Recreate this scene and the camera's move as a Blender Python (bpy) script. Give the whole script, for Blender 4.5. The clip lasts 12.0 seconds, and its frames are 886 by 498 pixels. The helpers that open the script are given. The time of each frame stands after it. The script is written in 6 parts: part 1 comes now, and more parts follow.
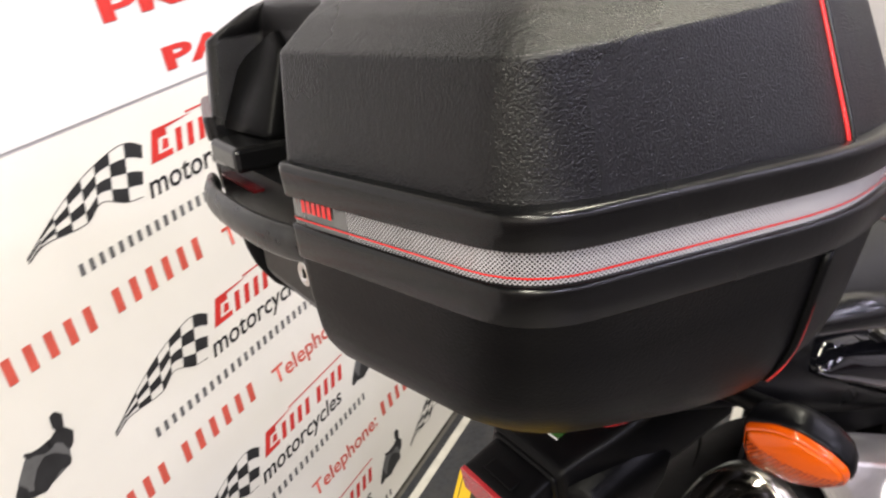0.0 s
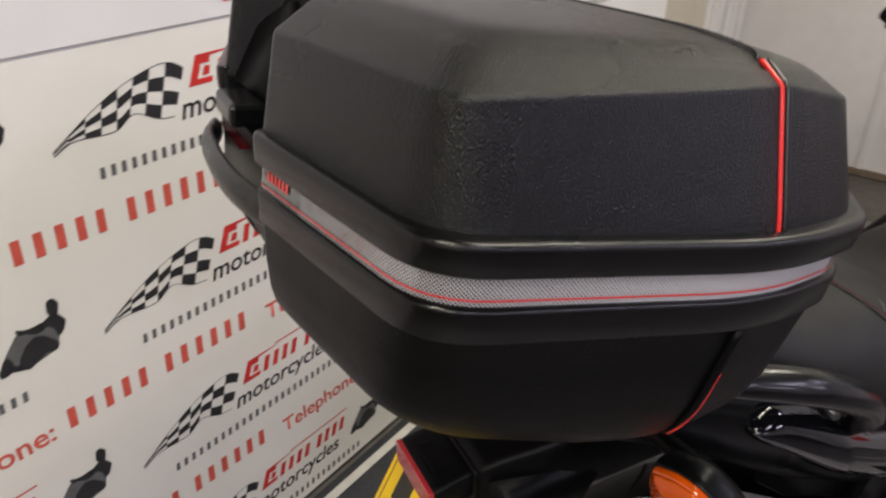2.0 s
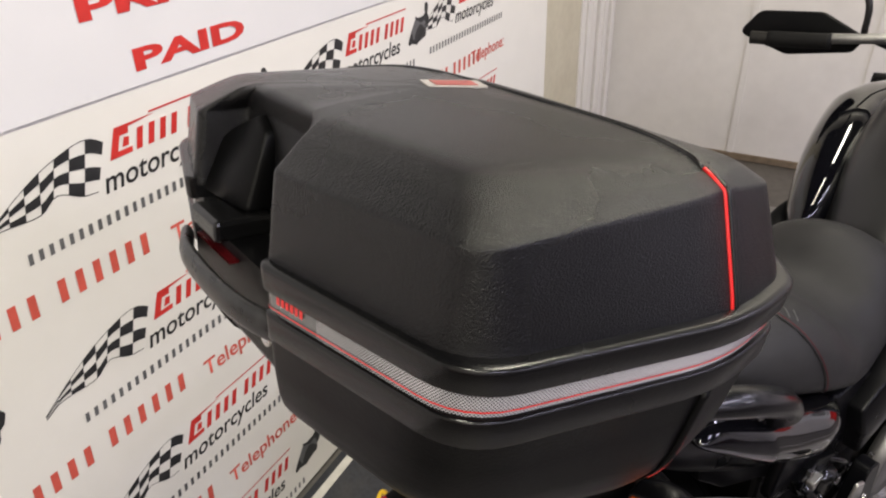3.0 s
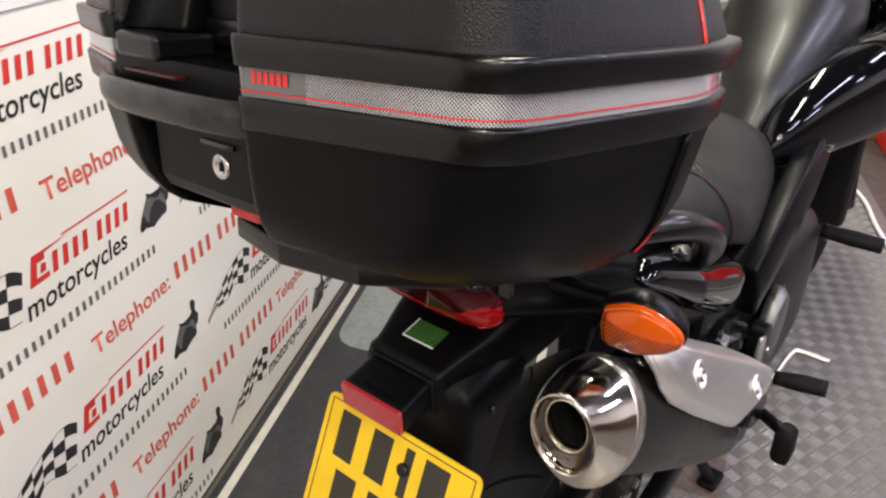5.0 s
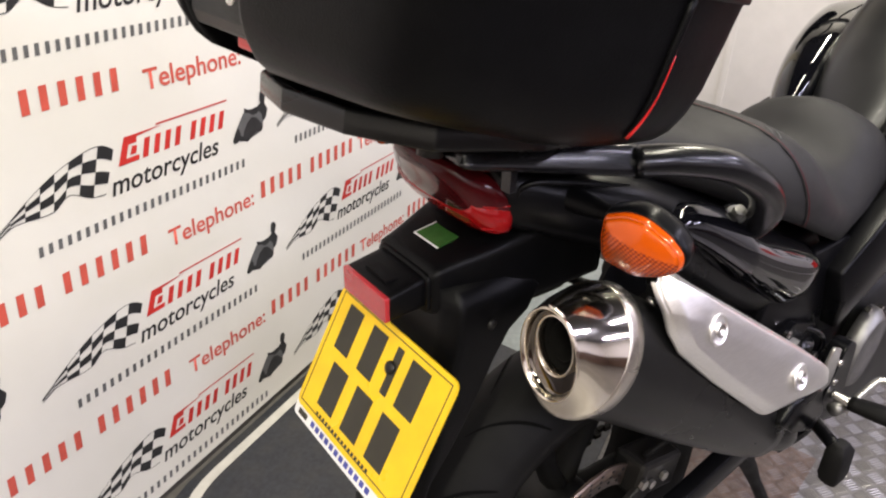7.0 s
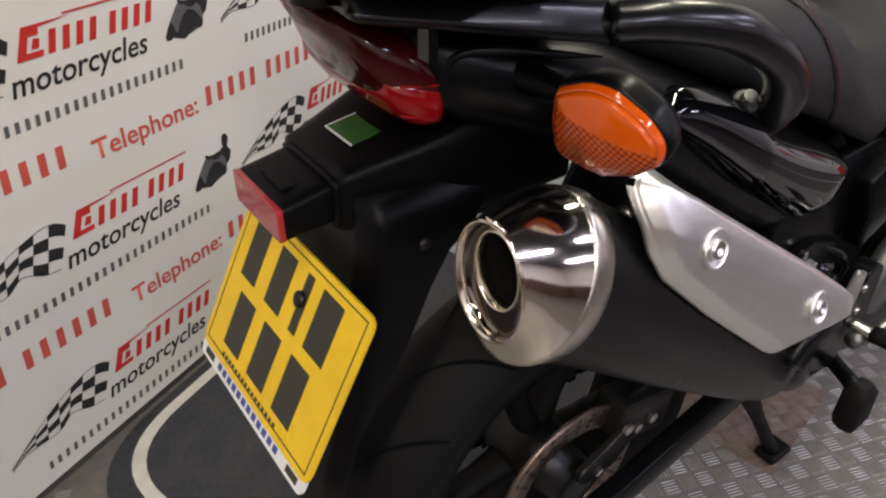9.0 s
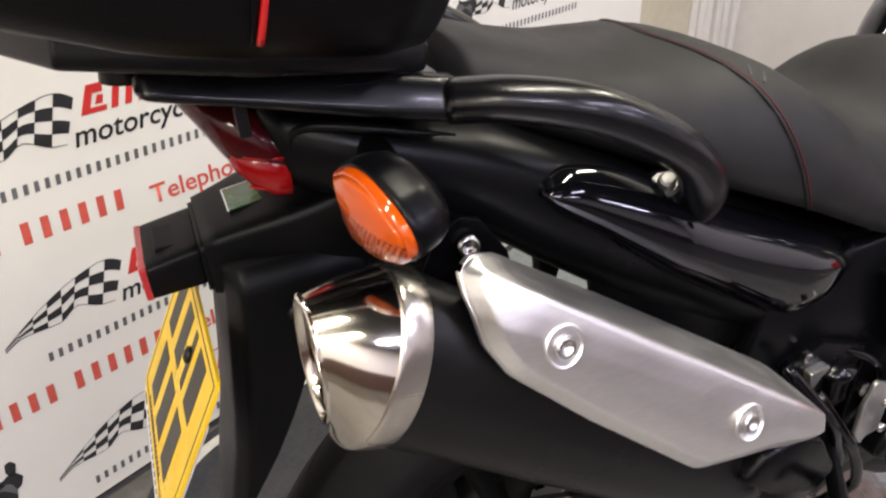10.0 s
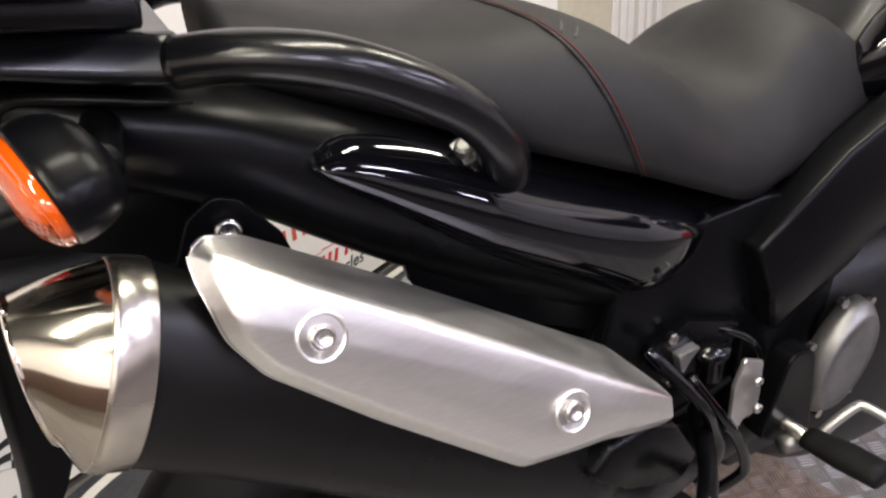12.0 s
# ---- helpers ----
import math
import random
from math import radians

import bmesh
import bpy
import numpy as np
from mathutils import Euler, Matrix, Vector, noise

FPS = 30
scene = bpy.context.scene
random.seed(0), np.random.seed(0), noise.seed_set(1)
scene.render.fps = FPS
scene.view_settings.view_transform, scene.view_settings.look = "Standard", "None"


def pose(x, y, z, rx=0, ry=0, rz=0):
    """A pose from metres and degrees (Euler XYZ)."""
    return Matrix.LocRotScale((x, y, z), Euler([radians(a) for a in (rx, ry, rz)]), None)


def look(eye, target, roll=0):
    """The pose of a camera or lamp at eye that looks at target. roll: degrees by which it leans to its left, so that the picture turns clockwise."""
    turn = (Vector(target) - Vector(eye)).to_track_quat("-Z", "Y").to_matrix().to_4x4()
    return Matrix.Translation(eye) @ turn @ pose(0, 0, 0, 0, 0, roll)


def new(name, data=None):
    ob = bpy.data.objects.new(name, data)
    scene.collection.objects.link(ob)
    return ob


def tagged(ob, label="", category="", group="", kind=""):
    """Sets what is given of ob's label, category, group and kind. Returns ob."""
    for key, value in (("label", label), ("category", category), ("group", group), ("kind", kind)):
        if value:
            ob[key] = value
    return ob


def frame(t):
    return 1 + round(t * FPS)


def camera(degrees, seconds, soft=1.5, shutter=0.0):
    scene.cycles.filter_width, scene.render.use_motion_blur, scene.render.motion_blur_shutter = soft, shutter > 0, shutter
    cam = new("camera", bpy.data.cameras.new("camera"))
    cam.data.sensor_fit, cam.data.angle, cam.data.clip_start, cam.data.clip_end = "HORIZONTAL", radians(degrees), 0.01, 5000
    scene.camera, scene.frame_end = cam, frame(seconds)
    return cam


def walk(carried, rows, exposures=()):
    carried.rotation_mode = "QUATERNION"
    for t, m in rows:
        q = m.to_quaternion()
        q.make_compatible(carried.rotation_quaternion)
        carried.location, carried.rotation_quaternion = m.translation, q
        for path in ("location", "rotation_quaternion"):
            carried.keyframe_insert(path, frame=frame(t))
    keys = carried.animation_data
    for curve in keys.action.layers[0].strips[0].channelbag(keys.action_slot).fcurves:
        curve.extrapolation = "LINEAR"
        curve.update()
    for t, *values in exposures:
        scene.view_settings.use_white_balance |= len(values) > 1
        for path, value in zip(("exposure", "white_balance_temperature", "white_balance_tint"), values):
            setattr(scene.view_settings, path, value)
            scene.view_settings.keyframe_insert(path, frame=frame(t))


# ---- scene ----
from mathutils.bvhtree import BVHTree
cam = camera(63.2, 12.0, 2.1, 0.25)
PATH = [
    (0, (-0.315, -0.951, 1.419), (1.112, 0.057, 0.446), -12.2),
    (0.5, (-0.262, -1.051, 1.39), (0.828, 0.363, 0.488), -7.5),
    (1, (-0.262, -1.092, 1.383), (0.638, 0.471, 0.519), -5.5),
    (1.5, (-0.263, -1.099, 1.408), (0.782, 0.358, 0.523), -1.0),
    (2, (-0.29, -1.01, 1.445), (1.034, 0.066, 0.402), -1.3),
    (2.5, (-0.327, -0.968, 1.535), (1.188, -0.162, 0.509), -1.0),
    (2.7, (-0.33, -0.953, 1.538), (1.172, -0.142, 0.496), -1.6),
    (4.3, (-0.372, -1.007, 1.442), (1.079, -0.133, 0.378), -3.0),
    (4.5, (-0.39, -0.984, 1.416), (1.177, -0.258, 0.406), -1.7),
    (5, (-0.435, -0.889, 1.38), (1.22, -0.426, 0.358), -2.7),
    (5.5, (-0.45, -0.896, 1.367), (1.226, -0.531, 0.337), -2.8),
    (6, (-0.431, -0.968, 1.357), (1.222, -0.496, 0.334), -3.6),
    (6.5, (-0.428, -1.01, 1.317), (1.169, -0.337, 0.318), -0.7),
    (6.7, (-0.436, -1.017, 1.293), (1.136, -0.26, 0.315), 0.3),
    (8.3, (-0.376, -1.022, 1.21), (1.115, -0.164, 0.191), 2.4),
    (8.5, (-0.341, -1.002, 1.194), (1.125, -0.186, 0.106), 2.5),
    (9, (-0.275, -1.023, 1.163), (1.158, -0.25, 0.001), 0.5),
    (9.5, (-0.188, -1.136, 1.153), (1.091, -0.106, 0.012), -5.2),
    (10, (-0.118, -1.205, 1.168), (1.124, -0.032, 0.128), -3.5),
    (10.5, (-0.076, -1.237, 1.179), (1.176, 0.025, 0.262), -3.2),
    (11, (-0.04, -1.263, 1.175), (1.219, -0.016, 0.248), -4.1),
    (11.5, (-0.012, -1.28, 1.152), (1.284, -0.078, 0.217), -4.0),
    (12, (0.006, -1.284, 1.104), (1.315, -0.162, 0.091), -5.5),
]
EXPOSURES = [(0.0, 0.08), (1.5, -0.52), (2.0, -0.7), (2.5, -0.5), (4.5, -0.2), (5.5, -0.02), (6.5, 0.2), (8.5, -0.54), (9.0, -0.63), (9.2, -0.58), (9.7, -0.18), (10.5, 0.0), (12.0, 0.08)]
walk(cam, [(t, look(eye, target, roll)) for t, eye, target, roll in PATH], EXPOSURES)

# ---- light ----
world = bpy.data.worlds.new("world")
world.use_nodes = True
world.node_tree.nodes["Background"].inputs[0].default_value = (0.9, 0.92, 1.0, 1)
world.node_tree.nodes["Background"].inputs[1].default_value = 0.005
scene.world = world
LAMP_POWER = 39.0
WARM, COOL = (1.0, 0.945, 0.79), (0.775, 0.745, 0.98)
# All out of view; the far-west lamp and the y=-4.9 pair are added fill.
LAMPS = [(-2.35, -2.1, WARM, 1.3), (-1.5, -1.2, WARM, 1.25), (0.6, -1.2, WARM, 0.92), (2.3, -1.2, WARM, 0.8), (-1.5, -3.0, COOL, 1.5), (0.6, -3.0, COOL, 0.95), (2.3, -3.0, COOL, 0.75), (-0.9, -4.9, COOL, 1.5), (1.6, -4.9, COOL, 1.5)]
CEILING = 2.75


# ---- materials ----
def material(name, color, rough=0.5, metal=0.0, vary=0.12, scale=30.0, bump=0.0, bump_scale=200.0, coat=0.0, stain=0.0,
             stain_scale=4.0, stain_color=(0.2, 0.18, 0.15), spec=0.35, stretch=(1, 1, 1), rough_vary=0.1, emit=0.0, space="Object"):
    """A surface with grain and larger stains: two noises drive colour, gloss and relief."""
    m = bpy.data.materials.new(name)
    m.use_nodes = True
    nt = m.node_tree
    n, k = nt.nodes, nt.links
    b = n["Principled BSDF"]
    b.inputs["Metallic"].default_value = metal
    b.inputs["Coat Weight"].default_value = coat
    b.inputs["Coat Roughness"].default_value = 0.06
    b.inputs["Specular IOR Level"].default_value = spec
    tc = n.new("ShaderNodeTexCoord")
    mp = n.new("ShaderNodeMapping")
    mp.inputs["Scale"].default_value = stretch
    k.new(tc.outputs[space], mp.inputs[0])
    fine, wide = n.new("ShaderNodeTexNoise"), n.new("ShaderNodeTexNoise")
    for q, s in ((fine, scale), (wide, stain_scale)):
        q.inputs["Scale"].default_value = s
        q.inputs["Detail"].default_value = 5
        k.new(mp.outputs[0], q.inputs["Vector"])
    ramp = n.new("ShaderNodeMapRange")
    ramp.inputs[1].default_value, ramp.inputs[2].default_value = 0.3, 0.7
    ramp.inputs[3].default_value, ramp.inputs[4].default_value = 1 - vary, 1 + vary
    k.new(fine.outputs[0], ramp.inputs[0])
    mul = n.new("ShaderNodeVectorMath")
    mul.operation = "SCALE"
    mul.inputs[0].default_value = color[:3]
    k.new(ramp.outputs[0], mul.inputs["Scale"])
    out = mul.outputs[0]
    if stain:
        sr = n.new("ShaderNodeMapRange")
        sr.inputs[1].default_value, sr.inputs[2].default_value = 0.45, 0.75
        sr.inputs[3].default_value, sr.inputs[4].default_value = 0, stain
        k.new(wide.outputs[0], sr.inputs[0])
        mix = n.new("ShaderNodeMix")
        mix.data_type = "RGBA"
        mix.inputs[7].default_value = (*stain_color, 1)
        k.new(sr.outputs[0], mix.inputs[0])
        k.new(out, mix.inputs[6])
        out = mix.outputs[2]
    k.new(out, b.inputs["Base Color"])
    rr = n.new("ShaderNodeMapRange")
    rr.inputs[1].default_value, rr.inputs[2].default_value = 0.3, 0.7
    rr.inputs[3].default_value, rr.inputs[4].default_value = max(0.02, rough - rough_vary), min(1, rough + rough_vary)
    k.new(wide.outputs[0], rr.inputs[0])
    k.new(rr.outputs[0], b.inputs["Roughness"])
    if bump:
        bn = n.new("ShaderNodeTexNoise")
        bn.inputs["Scale"].default_value = bump_scale
        bn.inputs["Detail"].default_value = 3
        k.new(mp.outputs[0], bn.inputs["Vector"])
        bp = n.new("ShaderNodeBump")
        bp.inputs["Strength"].default_value = bump
        bp.inputs["Distance"].default_value = 0.002
        k.new(bn.outputs[0], bp.inputs["Height"])
        k.new(bp.outputs[0], b.inputs["Normal"])
    if emit:
        b.inputs["Emission Color"].default_value = (*color[:3], 1)
        b.inputs["Emission Strength"].default_value = emit
    return m


ABS_GRAIN = material("grained_black_plastic", (0.0036, 0.0036, 0.004), 0.28, bump=0.46, bump_scale=800, vary=0.2, rough_vary=0.05, spec=0.31)
ABS_FINE = material("fine_black_plastic", (0.0018, 0.0018, 0.0021), 0.38, bump=0.2, bump_scale=700, vary=0.2, spec=0.115)
ABS_SATIN = material("satin_black_plastic", (0.0032, 0.0032, 0.0035), 0.25, bump=0.06, bump_scale=300, vary=0.15, stain=0.15, stain_color=(0.015, 0.0145, 0.014), spec=0.34)
ABS_WORN = material("worn_black_plastic", (0.01, 0.01, 0.01), 0.3, vary=0.3, scale=60, stain=0.6, stain_scale=45, stain_color=(0.05, 0.05, 0.05), spec=0.35)
TAIL_BLACK = material("tail_black_plastic", (0.0026, 0.0026, 0.003), 0.34, bump=0.08, bump_scale=500, vary=0.15, spec=0.14)
RAIL_BLACK = material("painted_black_alloy", (0.0035, 0.0035, 0.0042), 0.27, vary=0.1, coat=0.1, rough_vary=0.05, spec=0.35)
GLOSS = material("gloss_black_paint", (0.002, 0.002, 0.003), 0.06, coat=0.9, vary=0.05, rough_vary=0.03, spec=0.05)
SATIN_PAINT = material("satin_black_paint", (0.0024, 0.0024, 0.003), 0.3, spec=0.13, vary=0.1, rough_vary=0.04)
SEAT = material("seat_vinyl", (0.0165, 0.016, 0.0165), 0.55, bump=0.25, bump_scale=900, vary=0.1, stain=0.25, stain_scale=9, stain_color=(0.022, 0.0215, 0.021), spec=0.2)
TANK = material("satin_black_tank_paint", (0.005, 0.005, 0.0055), 0.36, vary=0.08, rough_vary=0.04, spec=0.5, coat=0.05)
SEAT_PALE = material("rubbed_seat_mark", (0.05, 0.05, 0.052), 0.6, vary=0.2, scale=200)
SEAT_DARK = material("seat_vinyl_dark", (0.007, 0.007, 0.007), 0.5, bump=0.25, bump_scale=900, vary=0.1)
RUBBER = material("tyre_rubber", (0.0042, 0.004, 0.004), 0.66, vary=0.25, bump=0.15, bump_scale=150, stain=0.25, stain_scale=9, stain_color=(0.012, 0.011, 0.0095), spec=0.15)
MATT_BLACK = material("dusty_matt_black_wheel_paint", (0.0032, 0.0031, 0.003), 0.6, vary=0.2, spec=0.15, stain=0.25, stain_scale=14, stain_color=(0.008, 0.007, 0.006))
GROOVE = material("tread_groove_shade", (0.002, 0.002, 0.002), 0.9, spec=0.1)
MUFFLER = material("matt_black_heat_paint", (0.0036, 0.0036, 0.0036), 0.33, vary=0.15, bump=0.02, bump_scale=900, spec=0.25)
CHROME = material("polished_steel", (0.82, 0.76, 0.67), 0.125, metal=1.0, vary=0.08, scale=14, rough_vary=0.06, stain=0.3, stain_scale=9, stain_color=(0.6, 0.49, 0.36), bump=0.02, bump_scale=25)
# Sooty tint that also holds the dark floor mirrored in the face plate.
DARK_MIRROR = material("sooty_steel_dark_reflection", (0.2, 0.175, 0.15), 0.1, metal=1.0, vary=0.2, scale=30, rough_vary=0.05, stain=0.5, stain_scale=25, stain_color=(0.08, 0.065, 0.05))
BADGE = material("dull_silver_badge", (0.33, 0.31, 0.29), 0.4, vary=0.1)
BADGE_RED = material("faded_red_badge", (0.3, 0.06, 0.05), 0.4, vary=0.15, scale=80)
BRUSHED = material("brushed_aluminium", (0.95, 0.935, 0.92), 0.34, metal=1.0, vary=0.04, scale=60, bump=0.015, bump_scale=80, stretch=(1, 8, 8), rough_vary=0.04)
ALLOY = material("cast_alloy", (0.5, 0.49, 0.47), 0.38, metal=0.9, vary=0.15, bump=0.1, bump_scale=250)
ALLOY_DULL = material("dull_cast_alloy", (0.2, 0.195, 0.19), 0.42, metal=0.8, vary=0.2, bump=0.1, bump_scale=250, stain=0.3, stain_scale=12, stain_color=(0.09, 0.085, 0.08))
DISC = material("browned_disc_steel", (0.22, 0.17, 0.14), 0.35, metal=0.9, vary=0.2)
BAND_STEEL = material("satin_steel_band", (0.66, 0.615, 0.55), 0.24, metal=1.0, vary=0.06, scale=60, rough_vary=0.05)
STEEL = material("zinc_screw", (0.6, 0.58, 0.55), 0.25, metal=1.0, vary=0.1)
DARK_METAL = material("dark_metal", (0.01, 0.01, 0.01), 0.4, metal=0.3, vary=0.2, stain=0.3, stain_color=(0.045, 0.036, 0.026))
RED_TRIM = material("red_trim", (0.6, 0.012, 0.012), 0.3, vary=0.05, coat=0.4)
STITCH = material("dark_red_thread", (0.07, 0.006, 0.008), 0.7)
RED_BUTTON = material("red_button_plastic", (0.36, 0.015, 0.015), 0.35, vary=0.08)
def faceted(name, light, dark, cells, mid, across, upward):
    """Coloured lens plastic: moulded facets, their dark edges put into the colour, below a slanting line; the bulb's
    shadow painted as a brown spot; clear above.
    """
    m = material(name, light, 0.2, vary=0.1, coat=0.55, spec=0.2)
    nt = m.node_tree
    k = nt.links
    b = nt.nodes["Principled BSDF"]
    tc, away = nt.nodes.new("ShaderNodeTexCoord"), nt.nodes.new("ShaderNodeVectorMath")
    away.operation = "SUBTRACT"
    away.inputs[1].default_value = mid
    k.new(tc.outputs["Object"], away.inputs[0])

    def along(axis):
        q = nt.nodes.new("ShaderNodeVectorMath")
        q.operation = "DOT_PRODUCT"
        q.inputs[1].default_value = axis
        k.new(away.outputs[0], q.inputs[0])
        return q.outputs["Value"]

    def remap(value, a, c, lo=0.0, hi=1.0):
        q = nt.nodes.new("ShaderNodeMapRange")
        q.inputs[1].default_value, q.inputs[2].default_value, q.inputs[3].default_value, q.inputs[4].default_value = a, c, lo, hi
        k.new(value, q.inputs[0])
        return q.outputs[0]

    def blend(factor, under, over):
        q = nt.nodes.new("ShaderNodeMix")
        q.data_type = "RGBA"
        k.new(factor, q.inputs[0])
        if isinstance(under, tuple):
            q.inputs[6].default_value = (*under, 1)
        else:
            k.new(under, q.inputs[6])
        q.inputs[7].default_value = (*over, 1)
        return q.outputs[2]

    flat, turn, cell, grow, spot = (nt.nodes.new(t) for t in ("ShaderNodeCombineXYZ", "ShaderNodeMapping", "ShaderNodeTexVoronoi", "ShaderNodeMath", "ShaderNodeVectorMath"))
    k.new(along(across), flat.inputs[0])
    k.new(along(upward), flat.inputs[1])
    turn.inputs["Rotation"].default_value = (0, 0, radians(38))
    k.new(flat.outputs[0], turn.inputs[0])
    cell.voronoi_dimensions = "2D"
    cell.inputs["Scale"].default_value = cells
    cell.inputs["Randomness"].default_value = 0.08
    k.new(turn.outputs[0], cell.inputs["Vector"])
    dots = remap(cell.outputs["Distance"], 0.2, 0.6)
    field = remap(along(tuple(0.97 * p + 0.25 * q for p, q in zip(upward, across))), 0.0115, 0.0095)
    grow.operation = "MULTIPLY"
    k.new(dots, grow.inputs[0])
    k.new(field, grow.inputs[1])
    colour = blend(grow.outputs[0], light, dark)
    spot.operation = "DISTANCE"
    spot.inputs[1].default_value = (-0.013, -0.008, 0)
    k.new(flat.outputs[0], spot.inputs[0])
    # Brown spot: shadow of a bulb that isn't modelled, put into the colour.
    colour = blend(remap(spot.outputs["Value"], 0.017, 0.004, 0.0, 0.75), colour, (0.16, 0.03, 0.004))
    k.new(colour, b.inputs["Base Color"])
    bump = nt.nodes.new("ShaderNodeBump")
    bump.inputs["Strength"].default_value, bump.inputs["Distance"].default_value = 0.4, 0.002
    k.new(grow.outputs[0], bump.inputs["Height"])
    k.new(bump.outputs[0], b.inputs["Normal"])
    return m
AMBER_RIM = material("amber_lens_rim", (0.5, 0.066, 0.002), 0.1, vary=0.2, scale=25, coat=0.9)
RED_LENS = material("red_tail_lens", (0.24, 0.003, 0.004), 0.12, vary=0.1, coat=0.35, spec=0.25)
# Near-black, rough inside of the outlet pipe.
OUTLET_BLACK = material("outlet_black", (0.0025, 0.0023, 0.002), 0.9, spec=0.1)
RED_CLEAR = material("pale_red_lens", (0.045, 0.003, 0.004), 0.14, vary=0.1, coat=0.2, spec=0.2)
REFLECTOR = material("red_reflector", (0.36, 0.02, 0.025), 0.2, vary=0.2, scale=300, bump=0.4, bump_scale=600, coat=0.6)
PLATE = material("yellow_plate", (0.8, 0.52, 0.012), 0.35, vary=0.05, stain=0.25, stain_scale=18, stain_color=(0.45, 0.27, 0.02), bump=0.02)
PLATE_INK = material("plate_ink", (0.03, 0.028, 0.02), 0.4)
WHITE_PLASTIC = material("white_plastic", (0.75, 0.75, 0.76), 0.4, vary=0.04)
BLUE_INK = material("blue_ink", (0.06, 0.07, 0.3), 0.5)
GREEN_LABEL = material("green_label", (0.03, 0.1, 0.022), 0.2, coat=0.4, vary=0.15, scale=80)
BANNER = material("banner_vinyl", (0.74, 0.72, 0.685), 0.42, vary=0.015, scale=8, stain=0.18, stain_scale=1.6, stain_color=(0.6, 0.56, 0.5), bump=0.05, bump_scale=3)
BOARD = material("white_sign_board", (0.7, 0.69, 0.71), 0.35, vary=0.015, scale=6, stain=0.12, stain_scale=2, stain_color=(0.6, 0.585, 0.58))
INK_RED = material("red_print", (0.55, 0.035, 0.03), 0.45, vary=0.1, scale=40)
INK_BLACK = material("black_print", (0.025, 0.025, 0.027), 0.45, vary=0.2, scale=40)
INK_GREY = material("grey_print", (0.12, 0.12, 0.125), 0.45, vary=0.15, scale=40)
INK_NAVY = material("navy_print", (0.012, 0.014, 0.04), 0.4)
INK_SALMON = material("salmon_print", (0.58, 0.1, 0.075), 0.45, vary=0.1, scale=40)
WALL = material("painted_wall", (0.66, 0.63, 0.6), 0.6, vary=0.03, scale=15, stain=0.2, stain_scale=2.5, stain_color=(0.5, 0.46, 0.42), bump=0.1, bump_scale=40)
CREAM = material("cream_post_paint", (0.5, 0.46, 0.36), 0.55, vary=0.05, stain=0.3, stain_scale=5, stain_color=(0.35, 0.3, 0.22))
CONCRETE = material("dark_stained_concrete", (0.075, 0.066, 0.056), 0.5, vary=0.2, scale=25, stain=0.5, stain_scale=3, stain_color=(0.04, 0.035, 0.03), bump=0.3, bump_scale=60)
TREAD = material("tread_plate", (0.165, 0.156, 0.145), 0.4, metal=0.15, vary=0.12, scale=50, stain=0.45, stain_scale=5, stain_color=(0.11, 0.098, 0.084), bump=0.08, bump_scale=120)
# Raised bars: a little lighter and smoother than the sheet.
TREAD_BAR = material("lighter_tread_bar", (0.2, 0.19, 0.178), 0.36, metal=0.2, vary=0.15, scale=20, stain=0.45, stain_scale=7, stain_color=(0.15, 0.135, 0.12))
MAT = material("dark_rubber_mat", (0.035, 0.037, 0.045), 0.55, vary=0.2, scale=90, stain=0.5, stain_scale=14, stain_color=(0.075, 0.07, 0.066), bump=0.3, bump_scale=400)
MAT_WHITE = material("white_mat_border", (0.62, 0.6, 0.56), 0.5, vary=0.06, stain=0.2, stain_scale=20)
MAT_PALE = material("pale_mat_print", (0.26, 0.29, 0.3), 0.45, vary=0.12, scale=60, stain=0.3, stain_scale=9, stain_color=(0.16, 0.17, 0.18))
RUST = material("rust_stained_plate", (0.17, 0.125, 0.1), 0.45, metal=0.2, vary=0.3, scale=60, stain=0.6, stain_scale=14, stain_color=(0.1, 0.07, 0.055), bump=0.2, bump_scale=150)
CEIL = material("dark_unseen_ceiling", (0.03, 0.03, 0.032), 0.8, vary=0.1)
TUBE = material("lamp_tube", (1.0, 0.95, 0.86), 0.5, emit=18.0)
RED_PAINT = material("red_enamel", (0.6, 0.02, 0.015), 0.35, vary=0.06)
DADO = material("brown_added_dado", (0.07, 0.04, 0.028), 0.5, vary=0.1, stain=0.3, stain_color=(0.04, 0.03, 0.022))
BROWN = material("brown_wall_foot", (0.16, 0.12, 0.08), 0.7, vary=0.2)


